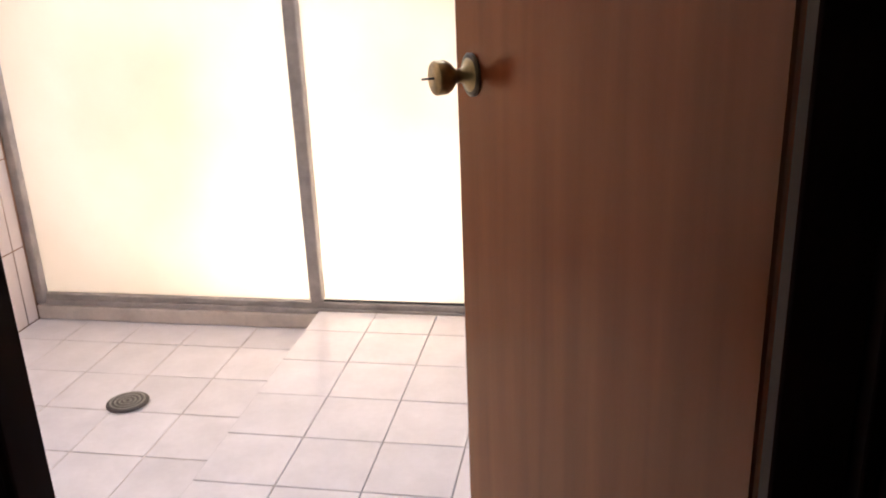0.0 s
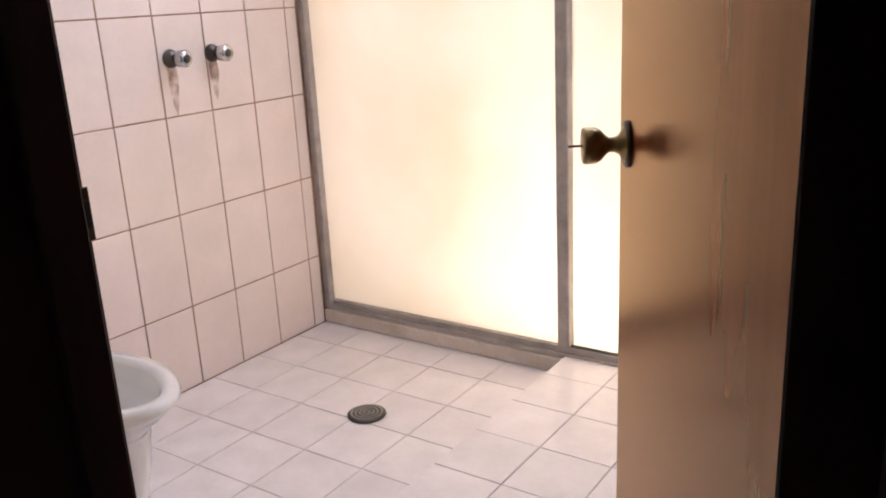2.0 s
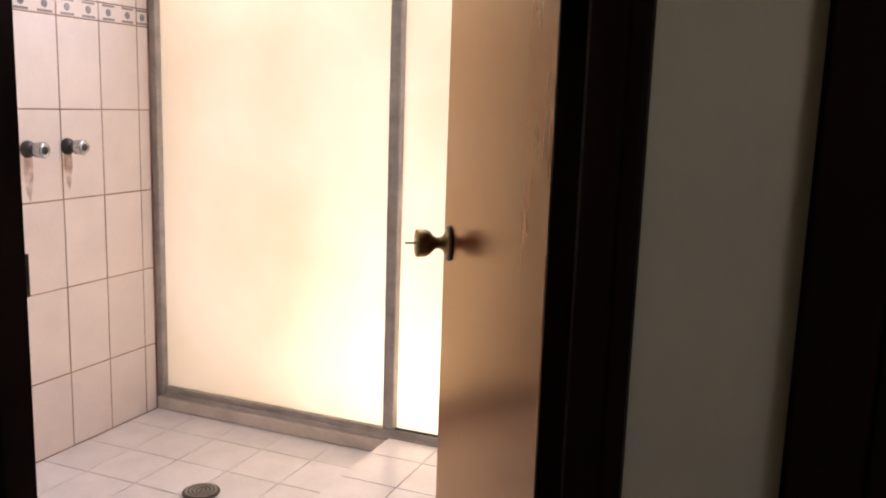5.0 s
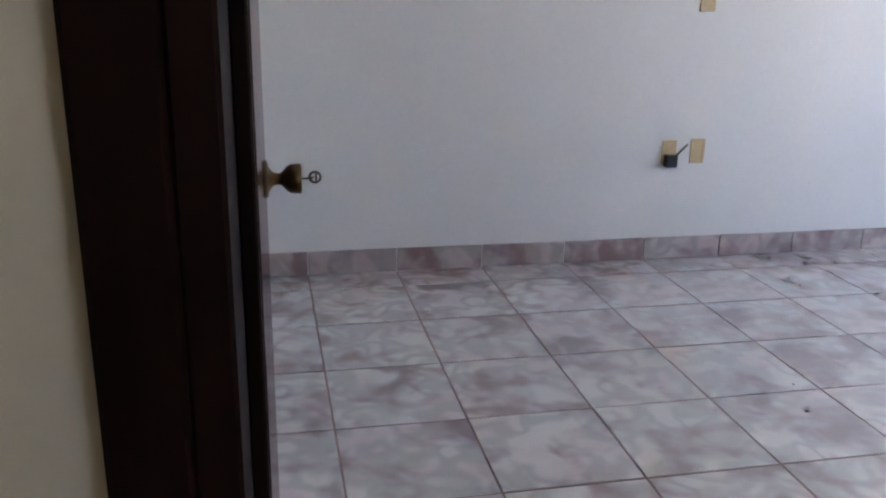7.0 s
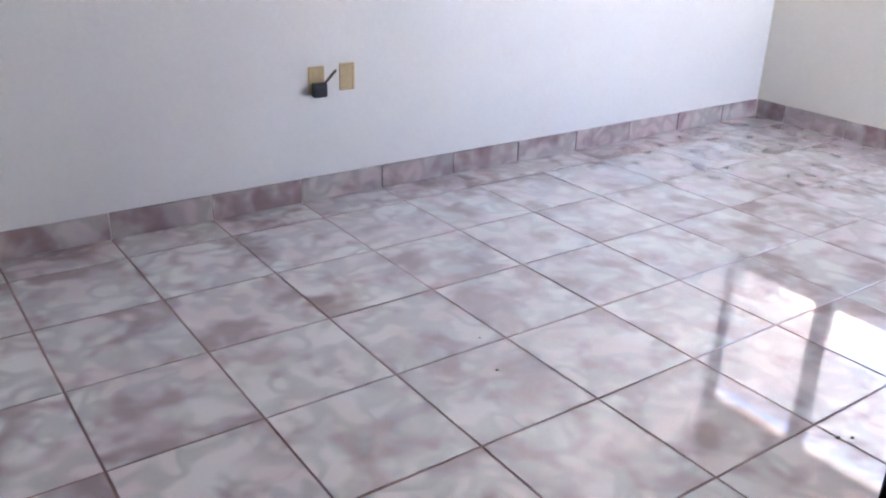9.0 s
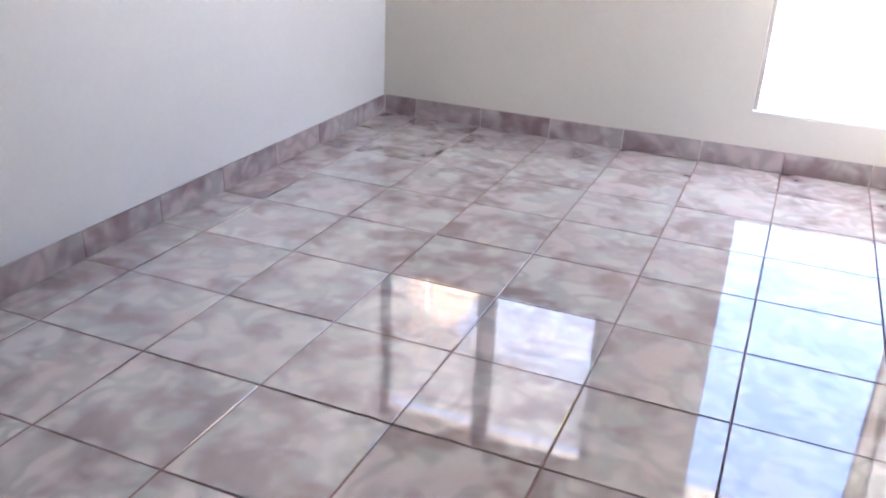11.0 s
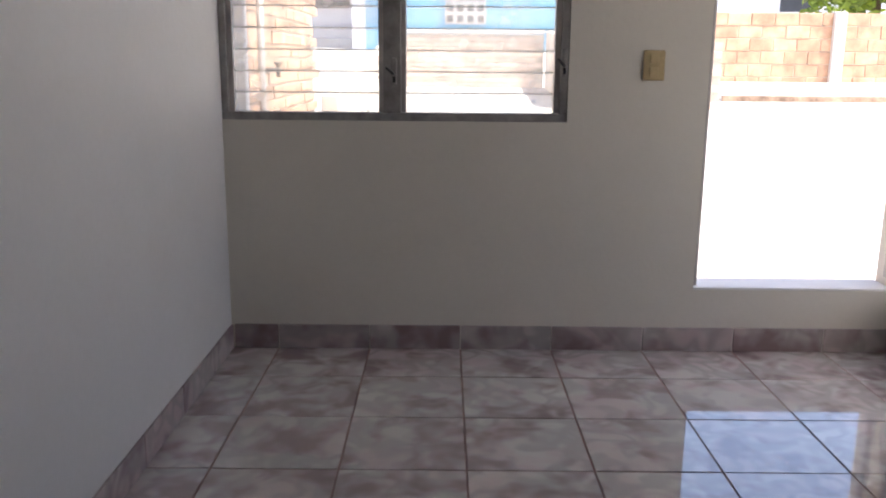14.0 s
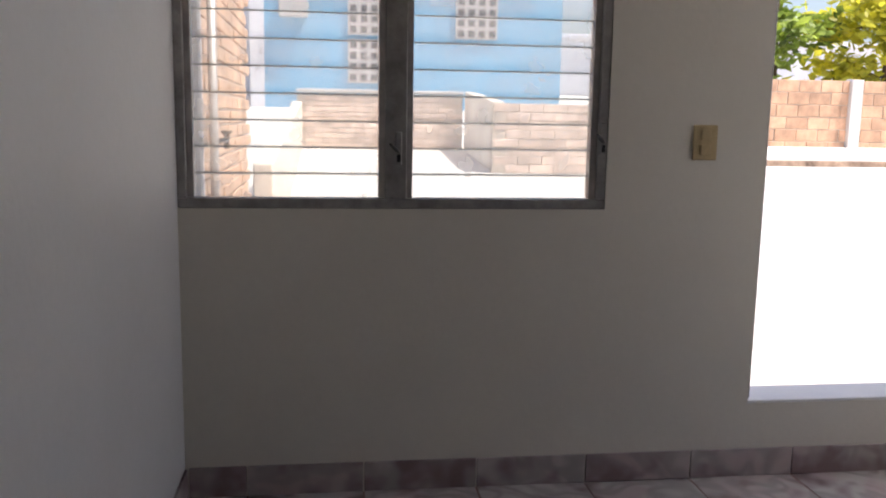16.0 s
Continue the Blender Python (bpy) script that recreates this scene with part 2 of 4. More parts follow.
BEDWOOD = varnish(wood("brown_door_veneer", (0.070, 0.030, 0.022), (0.110, 0.050, 0.038), 0.5, 0.0), (0.72, 0.66, 0.68), 0.14)
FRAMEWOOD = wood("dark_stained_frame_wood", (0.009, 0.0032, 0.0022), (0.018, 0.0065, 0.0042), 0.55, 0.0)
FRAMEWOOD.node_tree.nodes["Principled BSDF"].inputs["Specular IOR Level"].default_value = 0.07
BRASS = material("tarnished_brass", (0.30, 0.22, 0.10), 0.36, 0.9, var=0.3, scale=40, bump=0.05)
# darker copy of the brass, with the knob's backlit shade in its colour
BACKLITBRASS = material("backlit_brass", (0.13, 0.085, 0.035), 0.3, 0.9, var=0.3, scale=40, bump=0.05)
BRONZE = material("dark_bronze", (0.10, 0.075, 0.045), 0.38, 0.85, var=0.3, scale=40, bump=0.05)
STEEL = material("key_steel", (0.12, 0.11, 0.11), 0.35, 0.9, var=0.2)
CHROME = material("worn_chrome", (0.55, 0.56, 0.58), 0.2, 1.0, var=0.15, scale=30, bump=0.02)
ALU = material("weathered_aluminium", (0.46, 0.43, 0.41), 0.5, 0.35, var=0.15, scale=12, bump=0.04)
ALUDARK = material("brushed_grey_aluminium", (0.36, 0.35, 0.33), 0.48, 0.5, var=0.18, scale=14, bump=0.04)
PANE = obscured_pane("milky_textured_pane")
# glare haze over the view is put into the slats' glass
GLASS = clear_glass("hazy_clear_glass", 0.22)
PORCELAIN = material("white_porcelain", (0.82, 0.82, 0.83), 0.10, var=0.02, bump=0.0, coat=0.4)
IVORY = material("ivory_plastic", (0.55, 0.43, 0.23), 0.42, var=0.06, scale=30, bump=0.03)
BLACK = material("black_plastic", (0.014, 0.014, 0.017), 0.4, var=0.2, scale=30)
WHITESILL = material("white_painted_sill", (0.80, 0.80, 0.79), 0.45, var=0.03, bump=0.05)
CONCRETE = material("sunlit_pale_concrete", (0.62, 0.59, 0.55), 0.8, var=0.06, scale=1.5, bump=0.2, bump_scale=30)
BRICK = material("orange_clay_brick", (0.64, 0.40, 0.26), 0.85, var=0.22, scale=5, bump=0.3, bump_scale=70, island=False)
BRICKM = material("orange_clay_brick_course", (0.60, 0.38, 0.25), 0.85, var=0.22, scale=5, bump=0.3, bump_scale=70, island=True)
PALEBRICK = material("pale_worn_brick", (0.76, 0.58, 0.47), 0.85, var=0.24, scale=5, bump=0.3, bump_scale=70)
MORTAR = material("pale_mortar", (0.55, 0.47, 0.38), 0.9, var=0.15, scale=6, bump=0.3)
PLASTER = material("pale_plaster", (0.79, 0.71, 0.61), 0.85, var=0.12, scale=2, bump=0.2)
BLUE = material("sky_blue_wall_paint", (0.13, 0.41, 0.64), 0.7, var=0.07, scale=1.2, bump=0.1)
WHITEHOUSE = material("white_house_paint", (0.72, 0.72, 0.76), 0.7, var=0.05, scale=1.0)
SCREENBLOCK = material("grey_screen_block", (0.48, 0.47, 0.46), 0.85, var=0.1, scale=8)
# shade inside holes and rooms, painted as a near-black colour
SHADE = material("hole_shade", (0.05, 0.055, 0.065), 0.8, var=0.1)
KERBBROWN = material("brown_concrete", (0.34, 0.24, 0.17), 0.9, var=0.4, scale=4, bump=0.4, bump_scale=30)
BARK = material("bark", (0.16, 0.11, 0.07), 0.9, var=0.3, scale=20, bump=0.4)
LEAF = material("leaf_green", (0.30, 0.38, 0.05), 0.55, var=0.45, scale=3, bump=0.0, island=True, tint=(0.05, 0.10, 0.03))
thin_leaf(LEAF)
LEAFY = material("leaf_yellow_green", (0.66, 0.60, 0.05), 0.55, var=0.35, scale=3, bump=0.0, island=True, tint=(0.30, 0.32, 0.04))
thin_leaf(LEAFY)

# ---- mesh helpers ----


def mesh_of(name, bm, mat, smooth=False):
    me = bpy.data.meshes.new(name)
    bm.to_mesh(me)
    bm.free()
    if smooth:
        for p in me.polygons:
            p.use_smooth = True
    for mm in mat if isinstance(mat, (list, tuple)) else [mat]:
        me.materials.append(mm)
    return me


def part(name, bm, mat, parent=None, label="", smooth=False):
    ob = new(name, mesh_of(name, bm, mat, smooth))
    if parent:
        ob.parent = parent
    if label:
        ob["label"] = label
    return ob


def thing(name, label, category, group="", kind="", m=None):
    ob = new(name)
    ob.empty_display_size = 0.05
    if m:
        ob.matrix_world = m
    return tagged(ob, label, category, group, kind)


def box(bm, x0, x1, y0, y1, z0, z1, bevel=0.0):
    """An axis-aligned block, added to bm."""
    v = [bm.verts.new((x, y, z)) for x in (x0, x1) for y in (y0, y1) for z in (z0, z1)]
    fs = [bm.faces.new([v[i] for i in q]) for q in ((0, 1, 3, 2), (4, 6, 7, 5), (0, 4, 5, 1), (2, 3, 7, 6), (0, 2, 6, 4), (1, 5, 7, 3))]
    if bevel:
        es = list({e for f in fs for e in f.edges})
        bmesh.ops.bevel(bm, geom=es, offset=bevel, segments=1, affect="EDGES", profile=0.7)
    return bm


def block(*a, bevel=0.0):
    return box(bmesh.new(), *a, bevel=bevel)


def ring(bm, axis, c, profile, n=24, squash=1.0):
    """A turned body about an axis ('x', 'y', 'z') through c: profile of (distance along, radius)."""
    rows = []
    for d, r in profile:
        row = []
        for k in range(n):
            a = 2 * math.pi * k / n
            u, w = r * math.cos(a), r * math.sin(a) * squash
            p = {"x": (d, u, w), "y": (w, d, u), "z": (u, w, d)}[axis]
            row.append(bm.verts.new((c[0] + p[0], c[1] + p[1], c[2] + p[2])))
        rows.append(row)
    for a, b in zip(rows, rows[1:]):
        for k in range(n):
            bm.faces.new((a[k], a[(k + 1) % n], b[(k + 1) % n], b[k]))
    bm.faces.new(rows[0][::-1])
    bm.faces.new(rows[-1])
    bmesh.ops.recalc_face_normals(bm, faces=bm.faces)
    return bm


def wall_with_holes(name, axis, at0, at1, u0, u1, z0, z1, holes, mat):
    """A wall slab between two planes, cut by rectangular openings (ua, ub, za, zb) right through."""
    us = sorted({u0, u1, *[h[0] for h in holes], *[h[1] for h in holes]})
    zs = sorted({z0, z1, *[h[2] for h in holes], *[h[3] for h in holes]})
    us, zs = [u for u in us if u0 <= u <= u1], [z for z in zs if z0 <= z <= z1]
    solid = {}
    for i in range(len(us) - 1):
        for j in range(len(zs) - 1):
            uc, zc = (us[i] + us[i + 1]) / 2, (zs[j] + zs[j + 1]) / 2
            solid[i, j] = not any(h[0] < uc < h[1] and h[2] < zc < h[3] for h in holes)
    bm = bmesh.new()
    cache = {}

    def vert(i, j, k):
        key = (i, j, k)
        if key not in cache:
            a = (at0, at1)[k]
            cache[key] = bm.verts.new((us[i], a, zs[j]) if axis == "y" else (a, us[i], zs[j]))
        return cache[key]

    for (i, j), s in solid.items():
        if not s:
            continue
        for k in (0, 1):
            bm.faces.new([vert(i, j, k), vert(i + 1, j, k), vert(i + 1, j + 1, k), vert(i, j + 1, k)])
        for di, dj, (p, q) in ((-1, 0, ((i, j), (i, j + 1))), (1, 0, ((i + 1, j), (i + 1, j + 1))), (0, -1, ((i, j), (i + 1, j))), (0, 1, ((i, j + 1), (i + 1, j + 1)))):
            if not solid.get((i + di, j + dj), False):
                bm.faces.new([vert(*p, 0), vert(*q, 0), vert(*q, 1), vert(*p, 1)])
    bmesh.ops.recalc_face_normals(bm, faces=bm.faces)
    return tagged(part(name, bm, mat), kind="structure")


def plane_grid(name, x0, x1, y0, y1, z, mat, thick=0.12):
    return tagged(part(name, block(x0, x1, y0, y1, z - thick, z), mat), kind="structure")


# ---- plan ----
T = 0.40                       # bedroom floor tile
NORTH, EAST, SOUTH, WEST = 0.207, 4.345, -2.76, -0.715   # bedroom faces
HALL = -2.93                   # hall face of the wall with the doors
BW, BE, BN, BZ = -3.095, -0.825, -0.805, 0.022          # bathroom faces and floor
H = 2.60
BATH_L, BATH_R = -1.665, -0.832     # bathroom doorway
BED_L, BED_R = -0.588, 0.30        # bedroom doorway
HEAD = 2.05
STEP_X, STEP_Z = -2.0, 0.090      # raised part of the bathroom floor by its door

plane_grid("floor_bedroom", WEST - 0.11, EAST + 0.0, HALL, NORTH, -0.003, GROUT)
plane_grid("floor_bathroom", BW, BE, SOUTH, BN + 0.05, BZ - 0.003, BATHGROUT, 0.1)
plane_grid("floor_hall", -3.2, 1.6, -4.9, HALL, -0.003, GROUT)
tagged(part("ceiling_bedroom", block(WEST - 0.11, EAST + 0.2, SOUTH - 0.17, NORTH + 0.2, H, H + 0.15), CEIL), kind="structure")
tagged(part("ceiling_bathroom", block(BW - 0.15, WEST - 0.11, SOUTH - 0.17, BN + 0.2, H, H + 0.15), CEIL), kind="structure")
tagged(part("ceiling_hall", block(-3.3, 1.75, -5.05, HALL, H, H + 0.15), CEIL), kind="structure")
wall_with_holes("wall_north", "y", NORTH, NORTH + 0.15, WEST - 0.11, EAST + 0.15, -0.1, H, [], PAINT)
WIN_N, WIN_S, WIN_Z0, WIN_Z1 = NORTH, -1.233, 0.997, 2.10
OPEN_N, OPEN_S, OPEN_Z0 = -1.812, -2.68, 0.278
CORNER_W = 3.3                 # west end of the corner window in the south wall
wall_with_holes("wall_east", "x", EAST, EAST + 0.15, SOUTH, NORTH, -0.1, H, [(WIN_S, WIN_N, WIN_Z0, WIN_Z1), (OPEN_S, OPEN_N, OPEN_Z0, 2.10)], PAINT_EAST)
wall_with_holes("wall_south_bedroom", "y", HALL, SOUTH, BED_L - 0.024, EAST + 0.15, -0.1, H, [(BED_L - 0.02, BED_R + 0.02, -0.1, HEAD + 0.02), (CORNER_W, EAST - 0.03, OPEN_Z0 - 0.04, 2.10)], PAINT)
wall_with_holes("wall_south_bathroom", "y", HALL, SOUTH, BW, BED_L - 0.024, -0.1, H, [(BATH_L - 0.02, BATH_R + 0.02, -0.1, HEAD + 0.02)], PAINT_HALL)
wall_with_holes("wall_partition", "x", BE, WEST, SOUTH, NORTH, -0.1, H, [], PAINT)
wall_with_holes("wall_west_bathroom", "x", BW - 0.15, BW - 0.0035, SOUTH - 0.17, BN + 0.15, -0.1, H, [], WALLGROUT)
# hole reaches above the panes, an unseen gap added for more light
wall_with_holes("wall_north_bathroom", "y", BN - 0.04, BN + 0.10, BW, BE, -0.1, H, [(BW, -0.865, BZ - 0.1, 2.52)], PAINT)
# unseen slab added to keep direct sun out of the corner window
tagged(part("eave", block(2.6, EAST + 0.15, HALL - 0.95, HALL, 2.30, 2.42), PAINT), kind="structure")
# the opening is unseen, added to light the hall
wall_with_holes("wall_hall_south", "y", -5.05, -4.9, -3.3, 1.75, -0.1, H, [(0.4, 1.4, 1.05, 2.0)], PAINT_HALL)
# unseen slab added to block the sun at the hall opening
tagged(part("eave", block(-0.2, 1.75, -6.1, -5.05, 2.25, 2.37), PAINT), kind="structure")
wall_with_holes("wall_hall_west", "x", -3.3, -3.15, -4.9, HALL, -0.1, H, [], PAINT_HALL)
wall_with_holes("wall_hall_east", "x", 1.6, 1.75, -4.9, HALL, -0.1, H, [], PAINT_HALL)

# ---- doors ----


def door_frame(name, xl, xr, cl, cr):
    """Stained timber lining with stops, and casings on both wall faces; cl, cr: casing widths on the hall face."""
    f = tagged(new(name), "dark-stained timber door frame set into the hall wall", "door frame", kind="structure")
    y0, y1 = HALL - 0.018, SOUTH + 0.045
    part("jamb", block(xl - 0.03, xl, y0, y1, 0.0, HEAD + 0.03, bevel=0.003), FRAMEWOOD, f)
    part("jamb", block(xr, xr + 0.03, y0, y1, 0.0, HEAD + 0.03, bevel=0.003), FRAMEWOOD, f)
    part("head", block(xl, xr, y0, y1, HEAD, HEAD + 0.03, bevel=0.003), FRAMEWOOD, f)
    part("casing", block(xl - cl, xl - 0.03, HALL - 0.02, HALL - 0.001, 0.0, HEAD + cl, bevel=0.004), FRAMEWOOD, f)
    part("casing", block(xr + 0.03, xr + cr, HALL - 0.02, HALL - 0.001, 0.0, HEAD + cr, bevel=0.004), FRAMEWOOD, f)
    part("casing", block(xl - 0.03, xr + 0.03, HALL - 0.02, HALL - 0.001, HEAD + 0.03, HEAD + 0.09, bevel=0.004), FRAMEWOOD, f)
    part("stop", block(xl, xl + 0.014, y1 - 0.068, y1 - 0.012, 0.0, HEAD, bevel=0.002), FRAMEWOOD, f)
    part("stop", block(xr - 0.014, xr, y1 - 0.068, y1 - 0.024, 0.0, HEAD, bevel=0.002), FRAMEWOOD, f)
    return f


def door_leaf(name, label, width, height, thick, key_ring, s=1, foot=0.012, metal=None, veneer=None):
    """Leaf in its own space: hinge edge at x=0, leaf along +x; the hall face lies at y=0 and looks towards -y (s=1) or +y (s=-1)."""
    d = thing(name, label, "door")

    def slab(x0, x1, ya, yb, z0, z1, bevel=0.0):
        return block(x0, x1, min(s * ya, s * yb), max(s * ya, s * yb), z0, z1, bevel=bevel)

    part("leaf", slab(0, width, 0, thick, foot, height, bevel=0.003), veneer or DOORWOOD, d)
    kz, kx = KNOB_Z, width - 0.06
    for side in (-1, 1):
        face = 0 if side < 0 else s * thick
        bm = ring(bmesh.new(), "y", (kx, face, kz), [(s * side * q, r) for q, r in KNOB], 28)
        k = part("knob", bm, metal or BRASS, d, "tarnished brass door knob", True)
        bm = ring(bmesh.new(), "y", (kx, face, kz), [(s * side * q, r) for q, r in ((0.0005, 0.033), (0.0035, 0.033), (0.006, 0.029))], 28)
        part("rosette", bm, BRONZE, k, "dark bronze rosette", True)
    bm = slab(kx - 0.001, kx + 0.001, -0.083, -0.060, kz - 0.0016, kz + 0.0016)
    if key_ring:
        loop(bm, (kx, -0.086 * s, kz + 0.002), 0.0095, 0.0022)
        for k in range(3):
            t = 2 * math.pi * k / 3
            box(bm, kx - 0.0012, kx + 0.0012, *sorted((-0.086 * s, -0.086 * s + 0.0095 * math.cos(t) + 0.001)), *sorted((kz + 0.002, kz + 0.003 + 0.0095 * math.sin(t))))
    part("key", bm, STEEL, d, "small steel key left in the lock")
    part("latch_plate", slab(width - 0.0005, width + 0.0015, thick * 0.2, thick * 0.8, kz - 0.03, kz + 0.03), BRASS, d)
    for z in (0.25, 1.0, 1.75):
        bm = ring(bmesh.new(), "z", (-0.004, s * (thick - 0.002), z), [(0, 0.006), (0.09, 0.006)], 12)
        part("hinge", bm, BRONZE, d)
    return d


KNOB = [(0, 0.029), (0.005, 0.028), (0.008, 0.021), (0.013, 0.0135), (0.019, 0.0105), (0.027, 0.0105), (0.032, 0.015), (0.038, 0.0215), (0.045, 0.0255), (0.060, 0.0262), (0.063, 0.0245)]


def loop(bm, c, radius, thick, n=18, m=6):
    """A small wire loop in the y-z plane: the bow of a key."""
    rows = []
    for i in range(n):
        a = 2 * math.pi * i / n
        row = []
        for j in range(m):
            b = 2 * math.pi * j / m
            r = radius + thick * math.cos(b)
            row.append(bm.verts.new((c[0] + thick * math.sin(b), c[1] + r * math.cos(a) , c[2] + r * math.sin(a))))
        rows.append(row)
    for i in range(n):
        for j in range(m):
            bm.faces.new((rows[i][j], rows[(i + 1) % n][j], rows[(i + 1) % n][(j + 1) % m], rows[i][(j + 1) % m]))


def leaf_pose(hinge, free):
    """Pose of a leaf whose front face runs from hinge to free, in plan."""
    dx, dy = free[0] - hinge[0], free[1] - hinge[1]
    return pose(hinge[0], hinge[1], 0, 0, 0, math.degrees(math.atan2(dy, dx)))


bath_frame = door_frame("door_frame_bathroom", BATH_L, BATH_R, 0.055, 0.047)
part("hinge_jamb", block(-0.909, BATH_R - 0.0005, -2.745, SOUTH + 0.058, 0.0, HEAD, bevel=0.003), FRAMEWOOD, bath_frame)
bed_frame = door_frame("door_frame_bedroom", BED_L, BED_R, 0.083, 0.07)
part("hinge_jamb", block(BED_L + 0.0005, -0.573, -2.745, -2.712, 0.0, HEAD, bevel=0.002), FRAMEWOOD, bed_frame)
KNOB_Z = 1.064
# front face is the hall face; the leaf swings into the bathroom about the hinge
bath_door = door_leaf("door_bathroom", "open reddish-brown varnished flush door with a brass knob", 0.70, 2.0, 0.038, False, -1, foot=0.080)
bath_door.matrix_world = leaf_pose((-0.911, -2.682), (-1.288, -2.093)) @ pose(0, 0, BZ)
KNOB_Z = 0.926
bed_door = door_leaf("door_bedroom", "open brown varnished flush door with a key in its brass knob", 0.80, 2.03, 0.038, True, metal=BACKLITBRASS, veneer=BEDWOOD)

bed_door.matrix_world = leaf_pose((-0.596, -2.705), (-0.566, -1.905))

strike = thing("strike_plate", "brass strike plate let into the dark door jamb", "strike plate")
part("plate", block(BATH_L - 0.001, BATH_L + 0.0025, -2.734, -2.712, 1.050, 1.112, bevel=0.001), BRONZE, strike)
# black piece laid on the plate paints the shade in the latch hole
part("latch_hole", block(BATH_L + 0.002, BATH_L + 0.0035, -2.731, -2.715, 1.066, 1.096), BLACK, strike)

# ---- bathroom partition door of milky panes ----
screen = thing("sliding_door", "grey aluminium sliding door with milky textured panes", "sliding door")
MULL = -2.012
YF = BN
part("left_rail", block(BW - 0.005, BW + 0.028, YF - 0.02, YF + 0.05, BZ + 0.055, 2.12, bevel=0.003), ALU, screen)
part("bottom_rail", block(BW + 0.035, -0.865, YF - 0.012, YF + 0.05, BZ + 0.060, BZ + 0.096, bevel=0.003), ALU, screen)
part("bottom_track", block(BW + 0.035, -0.865, YF - 0.022, YF - 0.013, BZ + 0.055, BZ + 0.075, bevel=0.002), ALU, screen)
part("top_rail", block(BW + 0.035, -0.865, YF - 0.02, YF + 0.05, 2.06, 2.12, bevel=0.003), ALU, screen)
part("mullion", block(MULL - 0.022, MULL + 0.022, YF - 0.02, YF + 0.03, BZ + 0.097, 2.06, bevel=0.004), ALU, screen)
part("right_rail", block(-0.915, -0.865, YF - 0.02, YF + 0.05, BZ + 0.097, 2.06, bevel=0.003), ALU, screen)
for xa, xb, yy in ((BW + 0.03, MULL - 0.02, YF + 0.008), (MULL + 0.02, -0.91, YF + 0.016)):
    p = part("pane", block(xa, xb, yy, yy + 0.004, BZ + 0.09, 2.07), PANE, screen)
    p.visible_shadow = True
part("gasket", block(MULL + 0.023, -0.916, YF - 0.004, YF + 0.006, BZ + 0.097, BZ + 0.102), BLACK, screen)
kerb = tagged(part("kerb", block(BW, STEP_X - 0.002, YF - 0.03, YF + 0.05, BZ, BZ + 0.054, bevel=0.004), material("kerb_tile", (0.70, 0.62, 0.56), 0.35, var=0.12, scale=8)), "low cream tiled kerb under a sliding door", "kerb")
tagged(part("floor_platform", block(STEP_X, BE, SOUTH, YF + 0.05, BZ - 0.003, STEP_Z - 0.009), BATHGROUT), "raised strip of tiled bathroom floor beside the sunken shower area", "floor", kind="structure")
tagged(part("patio_ground", block(BW - 0.15, WEST - 0.11, BN + 0.1, 1.6, -0.15, -0.04), CONCRETE), kind="structure")
wall_with_holes("wall_patio", "y", 1.6, 1.75, BW - 0.3, WEST, -0.1, H, [], WHITEHOUSE)
wall_with_holes("wall_patio_west", "x", BW - 0.3, BW - 0.15, BN + 0.15, 1.6, -0.1, H, [], WHITEHOUSE)

# ---- toilet, taps, drain ----


def ellipse_rows(bm, rows, n=40):
    """Stacked ellipses (cx, cy, z, rx, ry, egg) joined into a skin."""
    rings = []
    for cx, cy, z, rx, ry, egg in rows:
        r = []
        for k in range(n):
            t = 2 * math.pi * k / n
            r.append(bm.verts.new((cx + rx * math.cos(t), cy + ry * math.sin(t) * (1 - egg * math.cos(t)), z)))
        rings.append(r)
    for p, q in zip(rings, rings[1:]):
        for k in range(n):
            bm.faces.new((p[k], p[(k + 1) % n], q[(k + 1) % n], q[k]))
    return rings


toilet = thing("toilet", "white porcelain toilet without a seat, against the tiled wall", "toilet")
bm = bmesh.new()
cx, cy = -2.635, -2.16
rows = [(cx - 0.10, cy, BZ, 0.20, 0.105, 0.05), (cx - 0.10, cy, BZ + 0.06, 0.19, 0.10, 0.05), (cx - 0.07, cy, BZ + 0.16, 0.19, 0.11, 0.08),
        (cx - 0.06, cy, BZ + 0.27, 0.19, 0.135, 0.1), (cx - 0.02, cy, BZ + 0.335, 0.228, 0.152, 0.1), (cx, cy, BZ + 0.372, 0.252, 0.172, 0.1),
        (cx, cy, BZ + 0.388, 0.246, 0.166, 0.1), (cx, cy, BZ + 0.391, 0.212, 0.136, 0.1), (cx, cy, BZ + 0.378, 0.196, 0.122, 0.1),
        (cx - 0.01, cy, BZ + 0.33, 0.19, 0.118, 0.1), (cx - 0.03, cy, BZ + 0.25, 0.15, 0.10, 0.05), (cx - 0.05, cy, BZ + 0.20, 0.08, 0.06, 0)]
rings = ellipse_rows(bm, rows)
bm.faces.new(rings[0][::-1])
bm.faces.new(rings[-1])
bmesh.ops.recalc_face_normals(bm, faces=bm.faces)
part("bowl", bm, PORCELAIN, toilet, smooth=True)
part("tank", block(BW + 0.004, BW + 0.19, cy - 0.22, cy + 0.22, BZ + 0.39, BZ + 0.72, bevel=0.02), PORCELAIN, toilet)
part("tank_lid", block(BW + 0.002, BW + 0.20, cy - 0.23, cy + 0.23, BZ + 0.722, BZ + 0.755, bevel=0.01), PORCELAIN, toilet)
part("tank_base", block(BW + 0.004, cx - 0.19, cy - 0.12, cy + 0.12, BZ + 0.25, BZ + 0.389, bevel=0.02), PORCELAIN, toilet)
